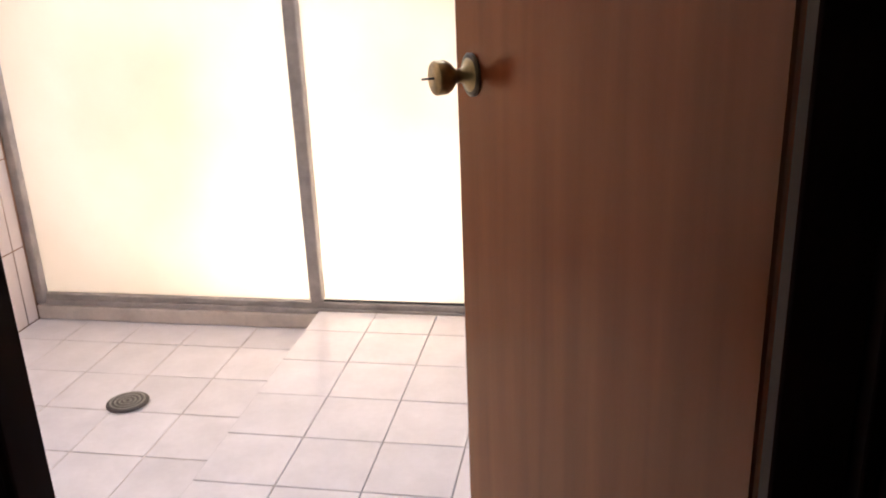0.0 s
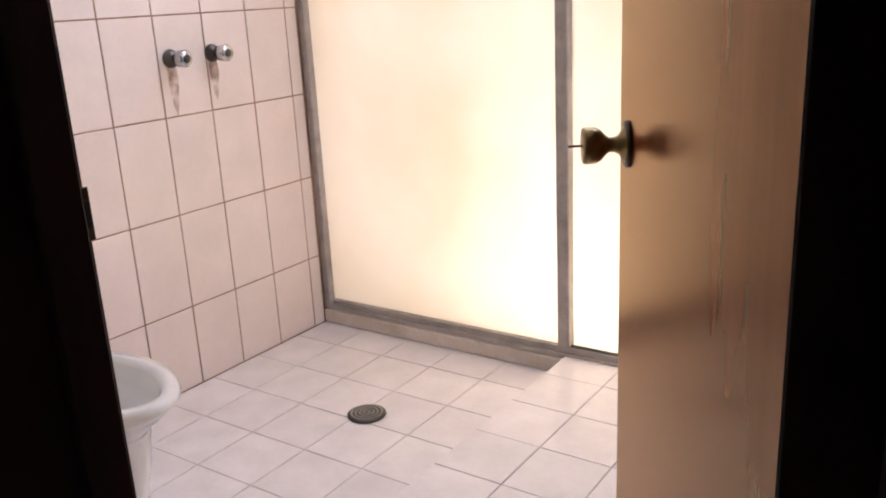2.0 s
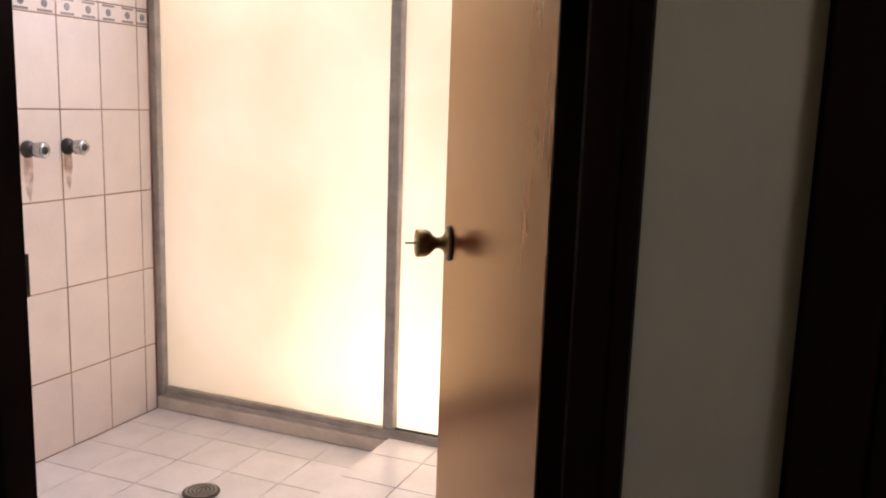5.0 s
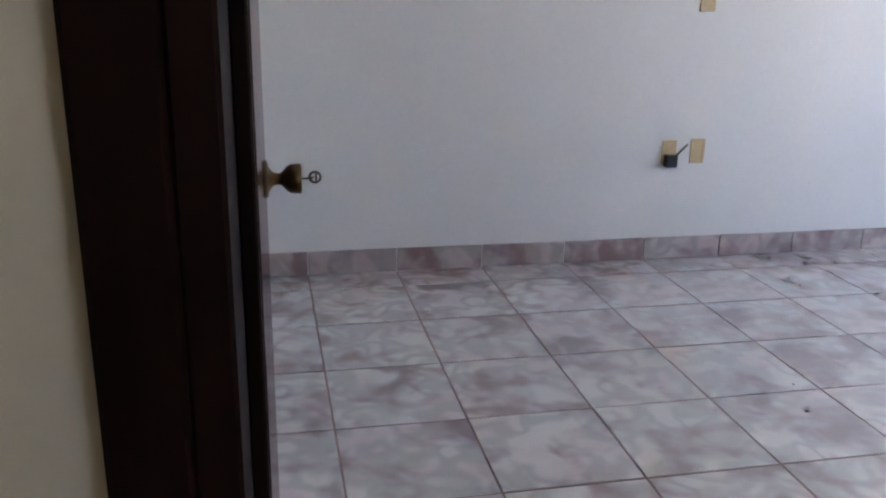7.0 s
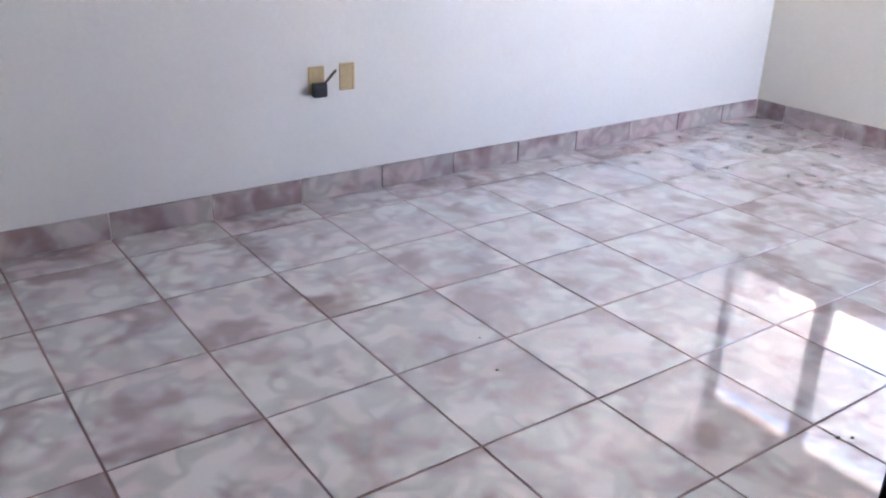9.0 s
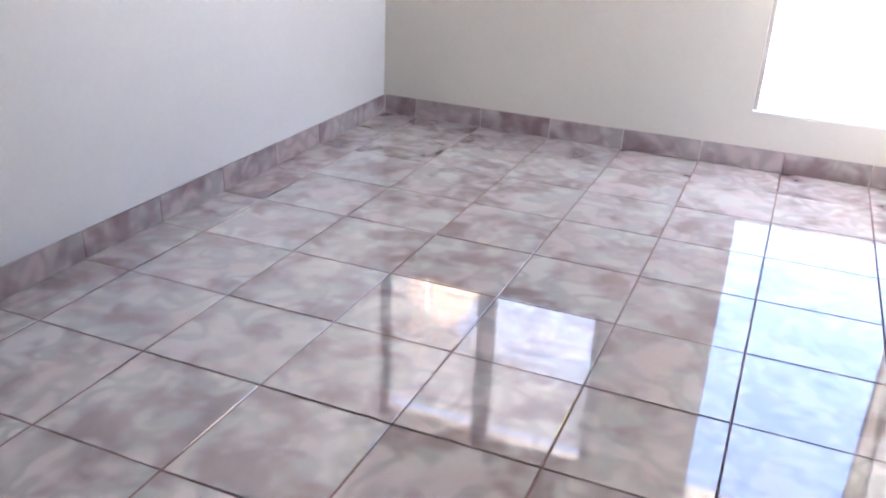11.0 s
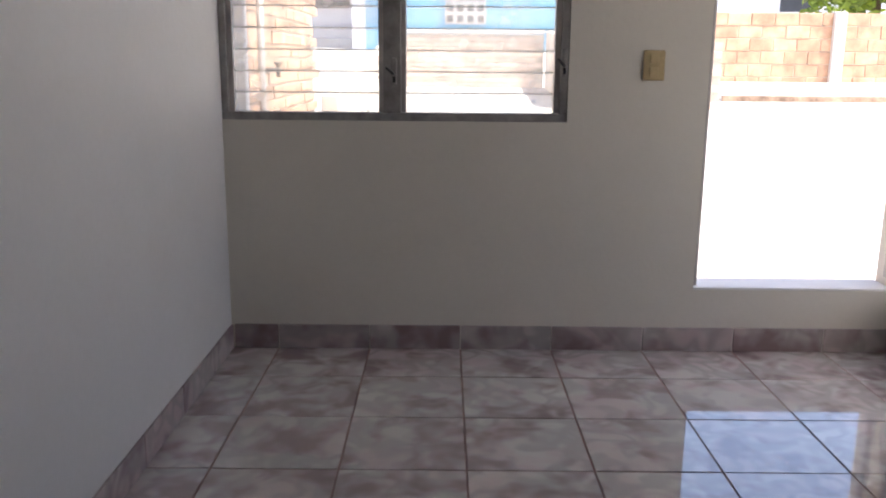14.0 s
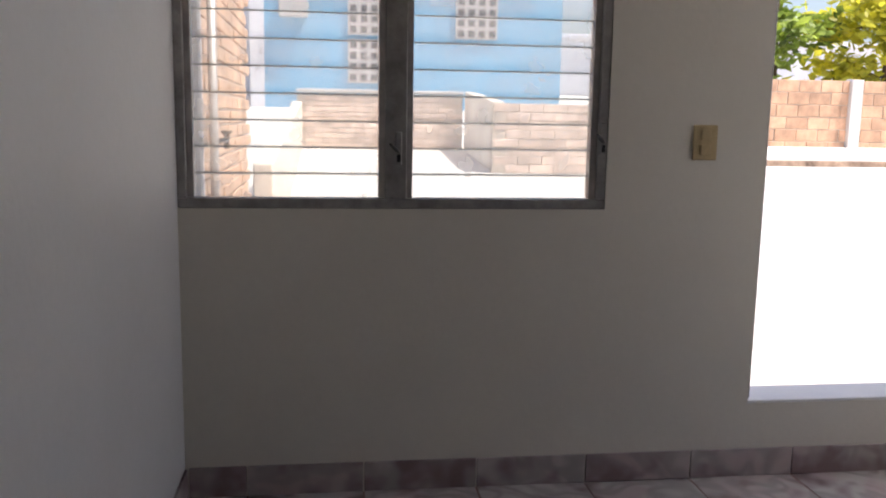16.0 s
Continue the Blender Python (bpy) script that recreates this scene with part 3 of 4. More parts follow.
part("lever", block(BW + 0.201, BW + 0.215, cy + 0.08, cy + 0.16, BZ + 0.66, BZ + 0.675, bevel=0.004), CHROME, toilet)


def shower_tap(y, z):
    t = thing("shower_tap", "worn chrome shower tap on the tiled wall", "tap", "shower taps")
    x = BW
    # escutcheon's shade is put into its colour by the dark steel
    part("escutcheon", ring(bmesh.new(), "x", (x, y, z), [(0, 0.030), (0.006, 0.030), (0.016, 0.025), (0.024, 0.016)], 24), STEEL, t, smooth=True)
    part("stem", ring(bmesh.new(), "x", (x, y, z), [(0.012, 0.013), (0.05, 0.013)], 16), CHROME, t, smooth=True)
    bm = ring(bmesh.new(), "x", (x, y, z), [(0.040, 0.016), (0.046, 0.026), (0.074, 0.028), (0.082, 0.022)], 16)
    part("handle", bm, CHROME, t, smooth=True)
    part("handle_cap", ring(bmesh.new(), "x", (x, y, z), [(0.082, 0.014), (0.085, 0.011)], 16), STEEL, t, smooth=True)
    return t


shower_tap(-1.435, 1.140)
shower_tap(-1.262, 1.144)

RUST = bpy.data.materials.new("rust_streak")
RUST.use_nodes = True
rn = RUST.node_tree
rb = rn.nodes["Principled BSDF"]
rb.inputs["Base Color"].default_value, rb.inputs["Roughness"].default_value = (0.42, 0.20, 0.08, 1), 0.6
rb.inputs["Specular IOR Level"].default_value = 0.1
rg = node(rn, "ShaderNodeNewGeometry")
rno = node(rn, "ShaderNodeTexNoise", Scale=28.0, Detail=4.0)
rn.links.new(rg.outputs["Position"], rno.inputs["Vector"])
rmr = node(rn, "ShaderNodeMapRange")
rmr.inputs["From Min"].default_value, rmr.inputs["From Max"].default_value = 0.30, 0.70
rmr.inputs["To Max"].default_value = 0.55
rn.links.new(rno.outputs["Fac"], rmr.inputs["Value"])
rn.links.new(rmr.outputs[0], rb.inputs["Alpha"])
for yy, ln in ((-1.435, 0.17), (-1.262, 0.14)):
    bm = bmesh.new()
    lo = [(-0.016, 0), (0.016, 0), (0.022, -0.3), (0.014, -0.7), (0.002, -1.0), (-0.010, -0.8), (-0.020, -0.35)]
    bm.faces.new([bm.verts.new((BW + 0.0013, yy + u, 1.125 + v * ln)) for u, v in lo])
    streak = tagged(part("rust_stain", bm, RUST), "brown rust streak down the cream wall tiles", "stain")

drain = thing("floor_drain", "round grey metal floor drain with concentric slots", "floor drain")
DX, DY = -2.424, -1.395
# rim and solid disc; its dark steel paints the shade in the slots
part("rim", ring(bmesh.new(), "z", (DX, DY, BZ + 0.003), [(0, 0.062), (0.004, 0.062), (0.006, 0.058)], 32), STEEL, drain)
for r in (0.052, 0.039, 0.026, 0.013):
    bm = bmesh.new()
    lo = []
    for rr, zz in ((r, 0.0095), (r, 0.0115), (r - 0.006, 0.0115), (r - 0.006, 0.0095)):
        lo.append([bm.verts.new((DX + rr * math.cos(2 * math.pi * k / 32), DY + rr * math.sin(2 * math.pi * k / 32), BZ + zz)) for k in range(32)])
    for i in range(4):
        p, q = lo[i], lo[(i + 1) % 4]
        for k in range(32):
            bm.faces.new((p[k], p[(k + 1) % 32], q[(k + 1) % 32], q[k]))
    part("slot_ring", bm, ALUDARK, drain)

# ---- bedroom window, corner opening, plates ----
WX = EAST + 0.03
win = tagged(new("window_louvre"), "grey aluminium window with glass louvre slats and two bays", "window", kind="structure")
fx0, fx1 = EAST + 0.004, EAST + 0.066
for nm, y0, y1, z0, z1 in (("sill_rail", WIN_S, WIN_N, WIN_Z0, WIN_Z0 + 0.034), ("head_rail", WIN_S, WIN_N, WIN_Z1 - 0.034, WIN_Z1), ("jamb_rail", WIN_N - 0.030, WIN_N, WIN_Z0 + 0.034, WIN_Z1 - 0.034),
                           ("jamb_rail", WIN_S, WIN_S + 0.034, WIN_Z0 + 0.034, WIN_Z1 - 0.034), ("mullion", -0.541, -0.467, WIN_Z0 + 0.034, WIN_Z1 - 0.034)):
    part(nm, block(fx0, fx1, y0, y1, z0, z1, bevel=0.003), ALUDARK, win)
for y0, y1 in ((NORTH - 0.052, NORTH - 0.030), (-0.467, -0.447), (-0.561, -0.541), (WIN_S + 0.034, WIN_S + 0.058)):
    part("louvre_track", block(fx0 + 0.012, fx1 - 0.006, y0, y1, WIN_Z0 + 0.036, WIN_Z1 - 0.036, bevel=0.002), ALU, win)
PITCH = 0.0875
for y0, y1 in ((-0.449, NORTH - 0.05), (WIN_S + 0.055, -0.559)):
    for k in range(11):
        z = WIN_Z0 + 0.104 + k * PITCH
        bm = block(-0.003, 0.003, y0, y1, -0.048, 0.048)
        g = part("louvre_slat", bm, GLASS, win)
        g.matrix_world = pose(EAST + 0.037, 0, z - 0.035, 0, 14, 0)
        g.visible_shadow = False
        part("slat_edge", block(EAST + 0.045, EAST + 0.052, y0, y1, z + 0.008, z + 0.013), ALUDARK, win)
for yy, zz in ((-0.512, 1.20), (WIN_S + 0.02, 1.24)):
    op = part("louvre_crank", block(EAST - 0.012, EAST + 0.004, yy - 0.011, yy + 0.011, zz - 0.055, zz + 0.055, bevel=0.003), ALUDARK, win, "grey louvre crank")
    grip = part("crank_handle", ring(bmesh.new(), "z", (0, 0, 0), [(0, 0.005), (0.012, 0.0065), (0.046, 0.005), (0.052, 0.003)], 10), BLACK, op, "short dark crank handle", True)
    grip.matrix_world = pose(EAST - 0.010, yy, zz - 0.012, -38, -48, 0)
    part("crank_slot", block(EAST - 0.0135, EAST - 0.0122, yy - 0.006, yy + 0.006, zz - 0.045, zz - 0.02), BLACK, op)

cor = tagged(new("window_corner"), "low-silled corner window in thin aluminium frame", "window", kind="structure")
part("jamb_rail", block(EAST + 0.03, EAST + 0.075, OPEN_N - 0.022, OPEN_N, OPEN_Z0 + 0.012, 2.10, bevel=0.002), ALU, cor)
part("corner_post", block(EAST + 0.035, EAST + 0.07, OPEN_S - 0.01, OPEN_S + 0.012, OPEN_Z0 + 0.05, 2.10, bevel=0.002), ALU, cor)
part("sill", block(EAST + 0.002, EAST + 0.17, OPEN_S, OPEN_N, OPEN_Z0, OPEN_Z0 + 0.012, bevel=0.003), WHITESILL, cor)
part("sill_south", block(CORNER_W, EAST - 0.03, SOUTH - 0.17, SOUTH + 0.075, OPEN_Z0 - 0.035, OPEN_Z0, bevel=0.004), WHITESILL, cor)


def wall_plate(name, label, x, z, w=0.074, h=0.116, toggles=0):
    p = thing(name, label, "electrical outlet" if not toggles else "switch")
    part("plate", block(x - w / 2, x + w / 2, NORTH - 0.007, NORTH, z - h / 2, z + h / 2, bevel=0.003), IVORY, p)
    return p


sock = wall_plate("power_outlet", "ivory wall outlet with a black adapter plugged in", 1.287, 0.522)
part("socket_face", block(1.267, 1.307, NORTH - 0.0095, NORTH - 0.007, 0.525, 0.565, bevel=0.001), IVORY, sock)
plug = thing("plug_adapter", "small black plug adapter with a bent prong in the outlet", "plug")
part("body", block(1.258, 1.318, NORTH - 0.045, NORTH - 0.0097, 0.457, 0.516, bevel=0.005), BLACK, plug)
bm = block(-0.004, 0.004, -0.004, 0.004, 0, 0.075)
c = part("prong", bm, STEEL, plug)
c.matrix_world = pose(1.310, NORTH - 0.03, 0.510, 12, 40, 0)
bl = wall_plate("blank_plate", "ivory blank wall plate beside an outlet", 1.431, 0.526)
part("seam", block(1.453, 1.4545, NORTH - 0.0085, NORTH - 0.007, 0.471, 0.581), WALLGROUT, bl)
hi = wall_plate("switch_plate", "small ivory switch plate high on the white wall", 1.407, 1.218, toggles=1)
part("rocker", block(1.392, 1.422, NORTH - 0.011, NORTH - 0.007, 1.198, 1.238, bevel=0.002), IVORY, hi)
sw = thing("light_switch", "ivory double light switch beside the window", "switch")
part("plate", block(EAST - 0.008, EAST, -1.626, -1.536, 1.172, 1.294, bevel=0.004), IVORY, sw)
for z in (1.207, 1.259):
    part("rocker", block(EAST - 0.013, EAST - 0.008, -1.600, -1.562, z - 0.019, z + 0.019, bevel=0.003), IVORY, sw)

for x, y, r in ((1.058, -1.335, 0.005), (1.596, -2.07, 0.006), (1.63, -2.09, 0.005), (1.13, -1.157, 0.004)):
    bm = bmesh.new()
    bmesh.ops.create_icosphere(bm, subdivisions=1, radius=r)
    for v in bm.verts:
        v.co = Vector((v.co.x * 1.4, v.co.y, v.co.z * 0.45)) * random.uniform(0.8, 1.2)
    ob = tagged(part("crumb", bm, BARK), "tiny dark crumb of dirt on the tiled floor", "debris", "crumbs on the floor")
    ob.location = (x, y, r * 0.42)

# ---- terrace and distance ----
tagged(part("ground", block(-900, 900, -900, 900, -0.5, -0.16), CONCRETE), kind="structure")


def yard(x):
    """Height of the yard, which rises away from the house."""
    return 0.081 * x - 0.30


def on_slope(bm):
    """Lifts a mesh built over level ground at 0.05 on to the yard."""
    for v in bm.verts:
        v.co.z += yard(v.co.x) - 0.05
    return bm


bm = block(EAST + 0.15, 40, -30, 30, -0.155, 0.05)
for v in bm.verts:
    v.co.z = yard(v.co.x) if v.co.z > 0 else v.co.z
tagged(part("pavement_terrace", bm, CONCRETE), kind="structure")



def brick_wall(name, label, origin, along, length, height, bw, bh, thick, parts_from=0, parts_to=0, ragged=0.0, seed=1, cap=False, skin=None):
    """A wall of bricks in running bond. along: 'x' or 'y'. Bricks of the given courses stretch are parts; the rest one mesh."""
    rnd = random.Random(seed)
    w = thing(name, label, "wall")
    ox, oy, oz = origin
    swap = (lambda u0, u1, d0, d1: (u0, u1, d0, d1)) if along == "x" else (lambda u0, u1, d0, d1: (d0, d1, u0, u1))
    base = ox if along == "x" else oy
    dep = oy if along == "x" else ox
    part("mortar_core", block(*swap(base, base + length - ragged, dep + 0.012, dep + thick - 0.012), oz, oz + height - 0.01), MORTAR, w)
    rest = bmesh.new()
    piece = mesh_of("brick", block(-bw / 2 + 0.006, bw / 2 - 0.006, -thick / 2, thick / 2, -bh / 2 + 0.006, bh / 2 - 0.006, bevel=0.006) if along == "x" else block(-thick / 2, thick / 2, -bw / 2 + 0.006, bw / 2 - 0.006, -bh / 2 + 0.006, bh / 2 - 0.006, bevel=0.006), skin or BRICK)
    n = 0
    for r in range(int(height / bh)):
        z = oz + (r + 0.5) * bh
        end = length - (ragged * (0.5 + 0.5 * math.sin(r * 2.1)) if ragged else 0)
        u = (bw / 2 if r % 2 else 0)
        while u + bw <= end + 0.01:
            c = base + u + bw / 2
            off = rnd.uniform(-0.006, 0.006)
            if parts_from <= u < parts_to and n < 300:
                b = new("brick", piece)
                b.parent = w
                b.location = (c, dep + thick / 2 + off, z) if along == "x" else (dep + thick / 2 + off, c, z)
                n += 1
            else:
                box(rest, *swap(c - bw / 2 + 0.006, c + bw / 2 - 0.006, dep + off, dep + thick + off), z - bh / 2 + 0.006, z + bh / 2 - 0.006)
            u += bw
    if len(rest.verts):
        tagged(part("brickwork", rest, BRICKM, w), kind="stuff")
    else:
        rest.free()
    if cap:
        part("coping", block(*swap(base - 0.01, base + length + 0.01, dep - 0.03, dep + thick + 0.03), oz + height, oz + height + 0.05, bevel=0.01), CONCRETE, w)
    return w


brick_wall("boundary_wall", "tall rough orange brick wall with a toothed end", (EAST + 0.2, 0.24, 0.05), "x", 3.0, 2.10, 0.24, 0.075, 0.14, ragged=0.35, seed=3, parts_from=1.2, parts_to=2.9)
brick_wall("parapet_wall", "low brick parapet at the far edge of the terrace", (14.0, -2.22, yard(14.0)), "y", 2.40, 0.80, 0.24, 0.075, 0.14, seed=4, parts_from=0, parts_to=3, cap=True, skin=PALEBRICK)
pl = thing("garden_wall", "low plastered wall beside the terrace", "wall")
part("wall", on_slope(block(7.45, 14.0, 0.10, 0.235, 0.05, 0.72, bevel=0.01)), PLASTER, pl)
brick_wall("side_wall", "low pale brick wall across the terrace", (11.7, -4.2, yard(11.7)), "y", 1.96, 0.85, 0.30, 0.105, 0.16, seed=6, parts_from=0, parts_to=4, skin=PALEBRICK)
sw2 = thing("return_wall", "low plastered return wall on the terrace", "wall")
part("wall", on_slope(block(11.86, 14.0, -2.40, -2.25, 0.05, 0.9, bevel=0.01)), PLASTER, sw2)
brick_wall("rear_wall", "sunlit orange block wall with a pale pilaster", (14.1, -13.1, yard(14.1)), "y", 8.6, 1.15, 0.36, 0.19, 0.16, seed=8, parts_from=0, parts_to=8)
pil = thing("pilaster", "pale concrete pilaster in a block wall", "pilaster")
part("shaft", on_slope(block(14.02, 14.2, -8.55, -8.35, 0.05, 1.21, bevel=0.01)), CONCRETE, pil)
pil = thing("pilaster", "pale concrete pilaster in a block wall", "pilaster")
part("shaft", on_slope(block(14.02, 14.2, -6.78, -6.60, 0.05, 1.21, bevel=0.01)), CONCRETE, pil)
kb = thing("terrace_kerb", "low pale concrete kerb along the terrace", "kerb")
part("kerb", on_slope(block(12.6, 14.09, -13.0, -4.5, 0.05, 0.16, bevel=0.02)), CONCRETE, kb)
# darker brown strip along the front of the kerb
part("kerb_face", on_slope(block(12.575, 12.605, -13.0, -4.52, 0.05, 0.13, bevel=0.006)), KERBBROWN, kb, "brown face of the kerb")
pipe = thing("water_pipe", "grey upright pipe with a garden tap", "pipe")
part("pipe", ring(bmesh.new(), "z", (5.0, 0.17, 0.05), [(0, 0.018), (1.9, 0.018)], 14), ALU, pipe, smooth=True)
part("spout", ring(bmesh.new(), "x", (5.0, 0.17, 1.19), [(0, 0.012), (0.45, 0.012)], 10), BRONZE, pipe, smooth=True)
part("valve", ring(bmesh.new(), "z", (5.42, 0.17, 1.15), [(0, 0.012), (0.06, 0.012), (0.07, 0.025), (0.08, 0.025)], 10), BRONZE, pipe, smooth=True)
post = thing("grey_post", "pale grey upright post outside the window", "post")
part("shaft", block(4.64, 4.69, 0.165, 0.235, 0.05, 1.95, bevel=0.008), WHITEHOUSE, post)

house = thing("blue_house", "sky-blue painted house with pierced block screens", "house", m=pose(0, 0, 1.43))
part("wall", block(22.0, 28.0, -5.84, 1.20, -0.16, 4.4), BLUE, house)
part("corner_trim", block(21.95, 22.2, 1.20, 1.52, -0.16, 4.4), WHITEHOUSE, house)
part("roof", block(21.6, 28.4, -6.0, 1.6, 4.4, 4.55), WHITEHOUSE, house)


def block_screen(y0, y1, z0, z1, ny, nz):
    s = part("screen", block(21.93, 22.0, y0, y1, z0, z1), SCREENBLOCK, house, "grey pierced concrete block screen")
    dy, dz = (y1 - y0) / ny, (z1 - z0) / nz
    for i in range(ny):
        for j in range(nz):
            # dark sheet on the solid screen paints the shade of a hole
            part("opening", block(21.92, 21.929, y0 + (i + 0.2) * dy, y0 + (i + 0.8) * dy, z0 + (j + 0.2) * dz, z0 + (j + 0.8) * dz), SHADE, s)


block_screen(-1.70, -0.72, 0.65, 1.65, 4, 4)
block_screen(-1.70, -0.72, 1.75, 3.2, 4, 6)
block_screen(-4.25, -3.25, 1.72, 3.2, 4, 6)
part("wall_box", block(21.7, 22.0, 0.2, 0.85, 2.1, 2.55, bevel=0.02), SCREENBLOCK, house)
wh = thing("white_house", "white painted house beyond the terrace", "house", m=pose(0, 0, 1.75))
part("wall", block(26.0, 32.0, 1.7, 9.0, -0.16, 3.0), WHITEHOUSE, wh)
# dark sheet paints the shaded room behind the window
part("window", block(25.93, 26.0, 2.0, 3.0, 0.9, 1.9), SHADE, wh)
part("roof", block(25.7, 32.3, 1.65, 9.3, 3.0, 3.15), WHITEHOUSE, wh)
w2 = thing("white_house", "long white house behind the trees", "house", m=pose(0, 0, 2.08))
part("wall", block(30.0, 36.0, -30.0, -6.2, -0.16, 1.9), WHITEHOUSE, w2)
part("roof", block(29.6, 36.4, -30.4, -6.0, 1.9, 2.05), WHITEHOUSE, w2)
# dark sheet here too, for the shade behind the window
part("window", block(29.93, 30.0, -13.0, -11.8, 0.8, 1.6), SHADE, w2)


def tree(name, label, x, y, h, spread, mat, n, seed):
    rnd = random.Random(seed)
    t = thing(name, label, "tree", m=pose(x, y, yard(x)))
    bm = bmesh.new()
    ring(bm, "z", (0, 0, 0), [(0, 0.11), (h * 0.35, 0.075), (h * 0.7, 0.04), (h, 0.012)], 10)
    tips = []
    for k in range(9):
        a, z0 = rnd.uniform(0, 6.28), h * rnd.uniform(0.25, 0.8)
        ln, up = spread * rnd.uniform(0.6, 1.0), rnd.uniform(0.0, 0.5)
        pts = [Vector((math.cos(a) * ln * s, math.sin(a) * ln * s, z0 + up * ln * s)) for s in (0, 0.35, 0.7, 1.0)]
        tips += pts[1:]
        for i, (p, q) in enumerate(zip(pts, pts[1:])):
            r0, r1 = 0.035 * (1 - i * 0.3), 0.035 * (1 - (i + 1) * 0.3) + 0.003
            side = (q - p).cross(Vector((0, 0, 1))).normalized()
            upv = side.cross(q - p).normalized()
            va = [bm.verts.new(p + (side * math.cos(2.094 * j) + upv * math.sin(2.094 * j)) * r0) for j in range(3)]
            vb = [bm.verts.new(q + (side * math.cos(2.094 * j) + upv * math.sin(2.094 * j)) * r1) for j in range(3)]
            for j in range(3):
                bm.faces.new((va[j], va[(j + 1) % 3], vb[(j + 1) % 3], vb[j]))
    part("trunk", bm, BARK, t)
    tips.append(Vector((0, 0, h)))
    verts, faces = [], []
    for k in range(n):
        c = rnd.choice(tips) + Vector((rnd.gauss(0, 0.22), rnd.gauss(0, 0.22), rnd.gauss(0, 0.17)))
        a = Vector((rnd.gauss(0, 1), rnd.gauss(0, 1), rnd.gauss(0, 0.5))).normalized()
        b = a.cross(Vector((rnd.gauss(0, 1), rnd.gauss(0, 1), rnd.gauss(0, 1)))).normalized()
        ln, wd = rnd.uniform(0.08, 0.19), rnd.uniform(0.04, 0.085)
        nrm = a.cross(b) * 0.012
        i = len(verts)
        verts += [c - a * ln, c + b * wd + nrm, c + a * ln, c - b * wd + nrm]
        faces += [(i, i + 1, i + 2), (i, i + 2, i + 3)]
    me = bpy.data.meshes.new("crown")
    me.from_pydata(verts, [], faces)
    me.materials.append(mat)
    c = new("crown", me)
    c.parent = t
    return t


tree("tree", "leafy yellow-green tree behind a block wall", 16.5, -10.6, 3.0, 1.6, LEAFY, 2600, 11)
tree("tree", "leafy dark green tree behind a block wall", 17.5, -8.9, 2.9, 1.2, LEAF, 1600, 12)
tree("tree", "leafy yellow-green tree behind a block wall", 17.0, -12.6, 3.4, 1.7, LEAFY, 2400, 13)

# ---- tiles ----
JOINT = 0.0027


def tile_mesh(w, d, th, mat, bev=0.0015):
    return mesh_of("tile", block(-w / 2, w / 2, -d / 2, d / 2, -th, 0, bevel=bev), mat)


def lay(parent, name, x0, x1, y0, y1, step_x, step_y, ox, oy, z, th, mat, joint, cache, jitter=0.0006, seed=5):
    """Tiles on a floor, cut at its edges; ox, oy: where joints fall."""
    rnd = random.Random(seed)
    xs = sorted({x0, x1, *[ox + k * step_x for k in range(-60, 60) if x0 + 0.01 < ox + k * step_x < x1 - 0.01]})
    ys = sorted({y0, y1, *[oy + k * step_y for k in range(-60, 60) if y0 + 0.01 < oy + k * step_y < y1 - 0.01]})
    for a, b in zip(xs, xs[1:]):
        for c, d in zip(ys, ys[1:]):
            key = (round(b - a, 4), round(d - c, 4))
            if key not in cache:
                cache[key] = tile_mesh(key[0] - 2 * joint, key[1] - 2 * joint, th, mat)
            t = new(name, cache[key])
            t.parent = parent
            t.location = ((a + b) / 2, (c + d) / 2, z + rnd.uniform(-jitter, jitter))


floor_tiles = tagged(new("floor_tiling_bedroom"), "glossy mauve and grey marbled floor tiles with dark joints", "floor", kind="structure")
lay(floor_tiles, "tile", WEST, EAST - 0.0, SOUTH, NORTH, T, T, 0.0, 0.0, 0.0, 0.0028, MARBLE, JOINT, {})
lay(floor_tiles, "tile", BED_L, BED_R, HALL - 0.02, SOUTH, T, T, 0.0, 0.0, 0.0, 0.0028, MARBLE, JOINT, {}, seed=6)
bath_tiles = tagged(new("floor_tiling_bathroom"), "pale glazed bathroom floor tiles with grey joints", "floor", kind="structure")
lay(bath_tiles, "tile", BW, STEP_X - 0.001, SOUTH, BN - 0.01, 0.2185, 0.2185, -2.452, -1.000, BZ, 0.0028, BATHFLOOR, 0.0013, {}, seed=7)
lay(bath_tiles, "tile", STEP_X - 0.004, BE, SOUTH, BN - 0.024, 0.212, 0.212, STEP_X + 0.204, -0.985, STEP_Z, 0.012, BATHFLOOR, 0.0013, {}, seed=8)

skirt = tagged(new("baseboard"), "marbled tile baseboard strips", "baseboard", kind="structure")


def skirting(axis, face, u0, u1, offset, sign):
    us = sorted({u0, u1, *[offset + k * T for k in range(-20, 20) if u0 + 0.02 < offset + k * T < u1 - 0.02]})
    for a, b in zip(us, us[1:]):
        w = b - a - 0.004
        bm = block(-w / 2, w / 2, -0.0045, 0.0045, 0, 0.106, bevel=0.002) if axis == "x" else block(-0.0045, 0.0045, -w / 2, w / 2, 0, 0.106, bevel=0.002)
        o = part("skirting_tile", bm, MARBLE_SATIN, skirt)
        o.location = ((a + b) / 2, face + sign * 0.0055, 0.0015) if axis == "x" else (face + sign * 0.0055, (a + b) / 2, 0.0015)


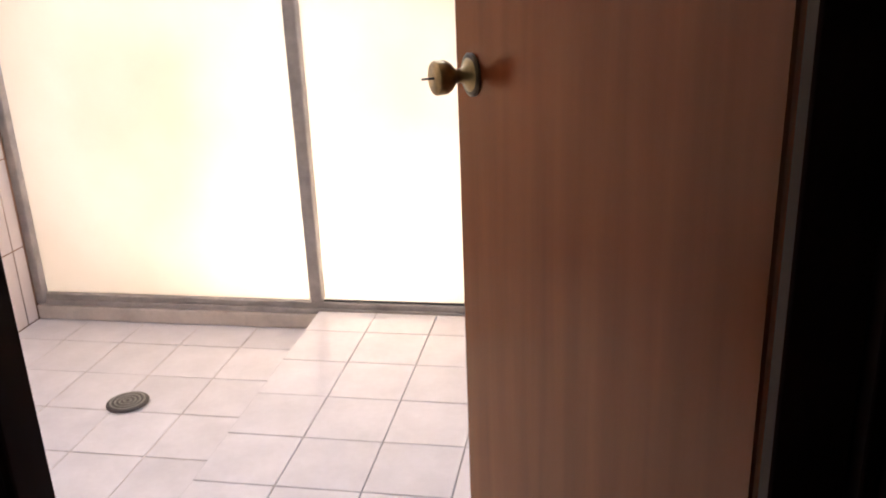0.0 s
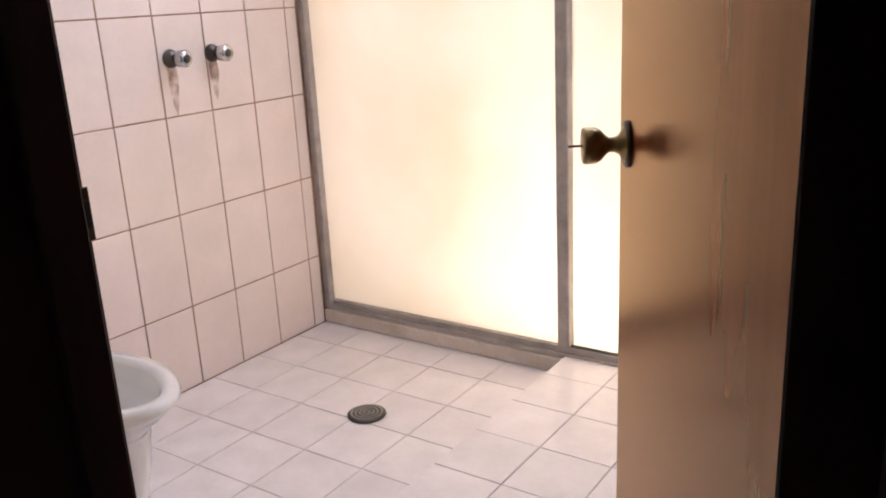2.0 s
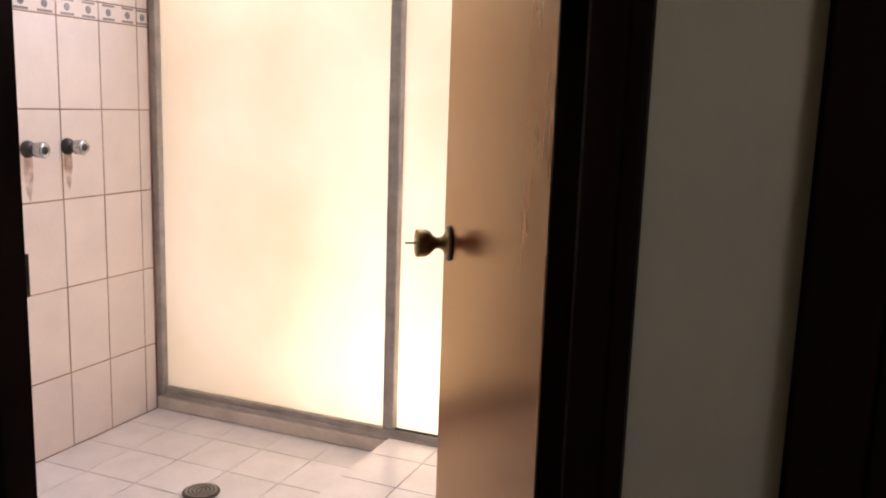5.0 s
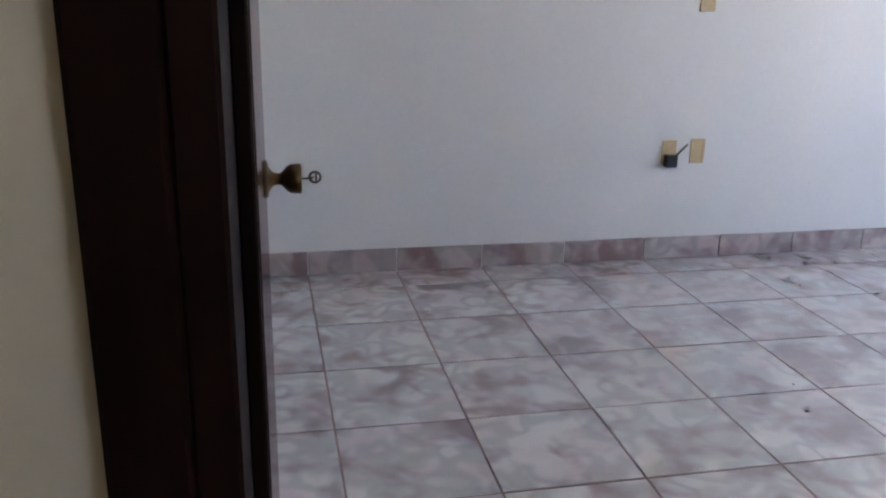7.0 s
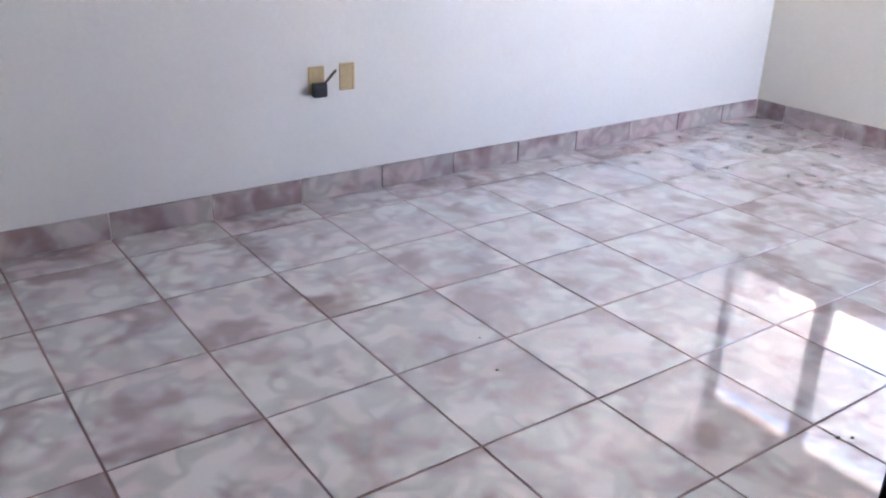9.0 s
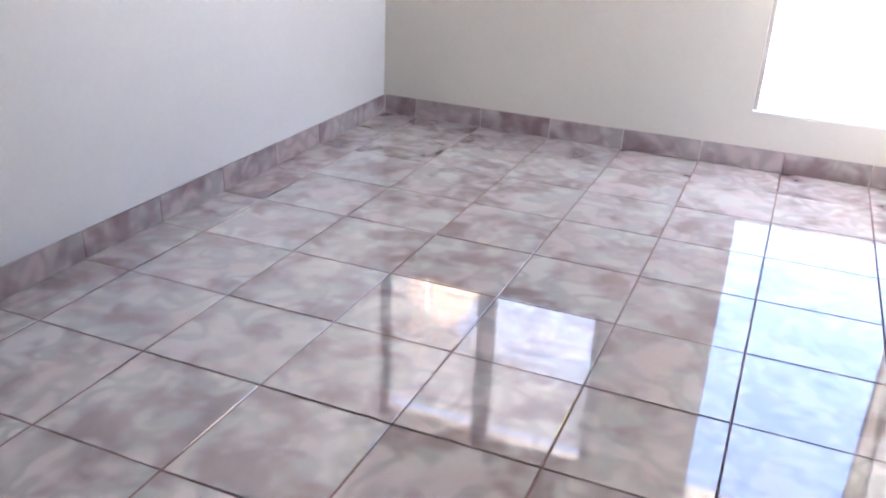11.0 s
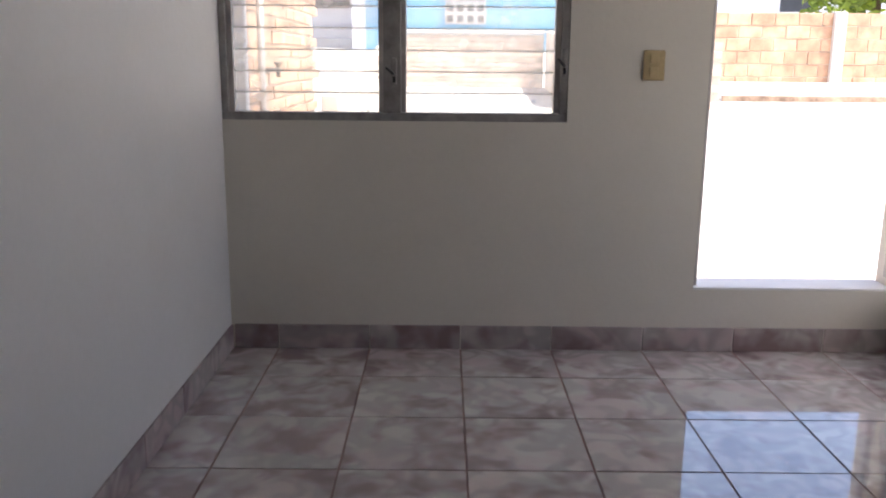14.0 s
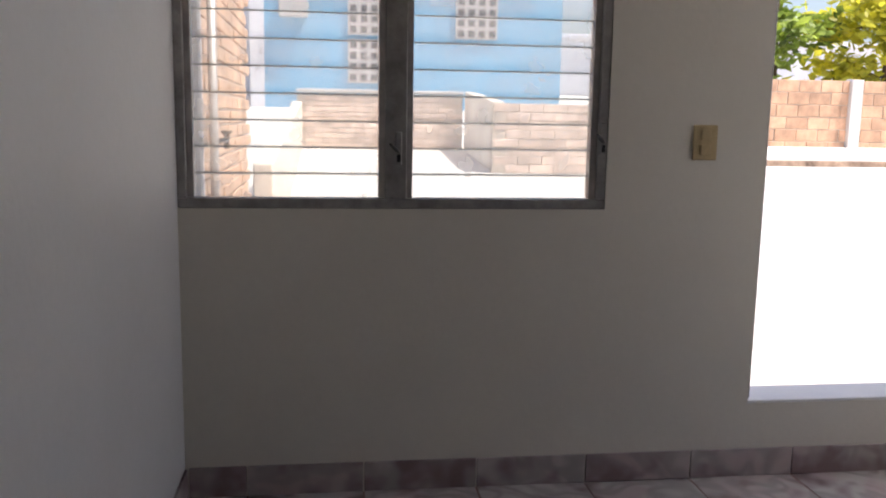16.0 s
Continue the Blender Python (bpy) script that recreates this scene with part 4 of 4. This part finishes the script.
skirting("x", NORTH, WEST, EAST - 0.012, 0.0, -1)
skirting("y", EAST, SOUTH + 0.012, NORTH - 0.012, 0.0, -1)
skirting("x", SOUTH, BED_R + 0.08, EAST - 0.012, 0.0, 1)

wall_tiles = tagged(new("wall_tiling_bathroom"), "cream glazed wall tiles with stained joints", "wall", kind="structure")
rowz = [BZ, 0.308, 0.632, 0.955, 1.275, 1.597]
cols = sorted({SOUTH, BN - 0.03, *[-0.895 - 0.196 * k for k in range(0, 12) if SOUTH + 0.02 < -0.895 - 0.196 * k < BN - 0.05]})
wt_cache = {}
rnd = random.Random(9)


def wall_tile(y0, y1, z0, z1, name="tile", mat=WALLTILE):
    key = (round(y1 - y0, 4), round(z1 - z0, 4))
    if key not in wt_cache:
        wt_cache[key] = mesh_of("tile", block(-0.0034, 0, -key[0] / 2 + 0.002, key[0] / 2 - 0.002, -key[1] / 2 + 0.002, key[1] / 2 - 0.002, bevel=0.0015), mat)
    o = new(name, wt_cache[key])
    o.parent = wall_tiles
    o.location = (BW + rnd.uniform(-0.0005, 0.0005), (y0 + y1) / 2, (z0 + z1) / 2)
    return o


for y0, y1 in zip(cols, cols[1:]):
    for z0, z1 in zip(rowz, rowz[1:]):
        wall_tile(y0, y1, z0, z1)
    for k in range(3):
        z0 = 1.664 + 0.30 * k
        wall_tile(y0, y1, z0, min(z0 + 0.30, H))
    b = wall_tile(y0, y1, 1.597, 1.664, "border_tile")
    bm = bmesh.new()
    yc, n = (y0 + y1) / 2, max(1, round((y1 - y0) / 0.1))
    for k in range(n):
        cy0 = y0 + (k + 0.5) * (y1 - y0) / n
        for s in (-1, 1):
            box(bm, BW + 0.0006, BW + 0.0016, cy0 - 0.030, cy0 + 0.030, 1.631 + s * 0.024 - 0.004, 1.631 + s * 0.024 + 0.004)
        ring(bm, "x", (BW, cy0, 1.631), [(0.0006, 0.014), (0.0018, 0.012)], 8)
    o = part("border_pattern", bm, BANDMARK, b)
    o.matrix_world = Matrix()
    o.matrix_parent_inverse = b.matrix_basis.inverted()
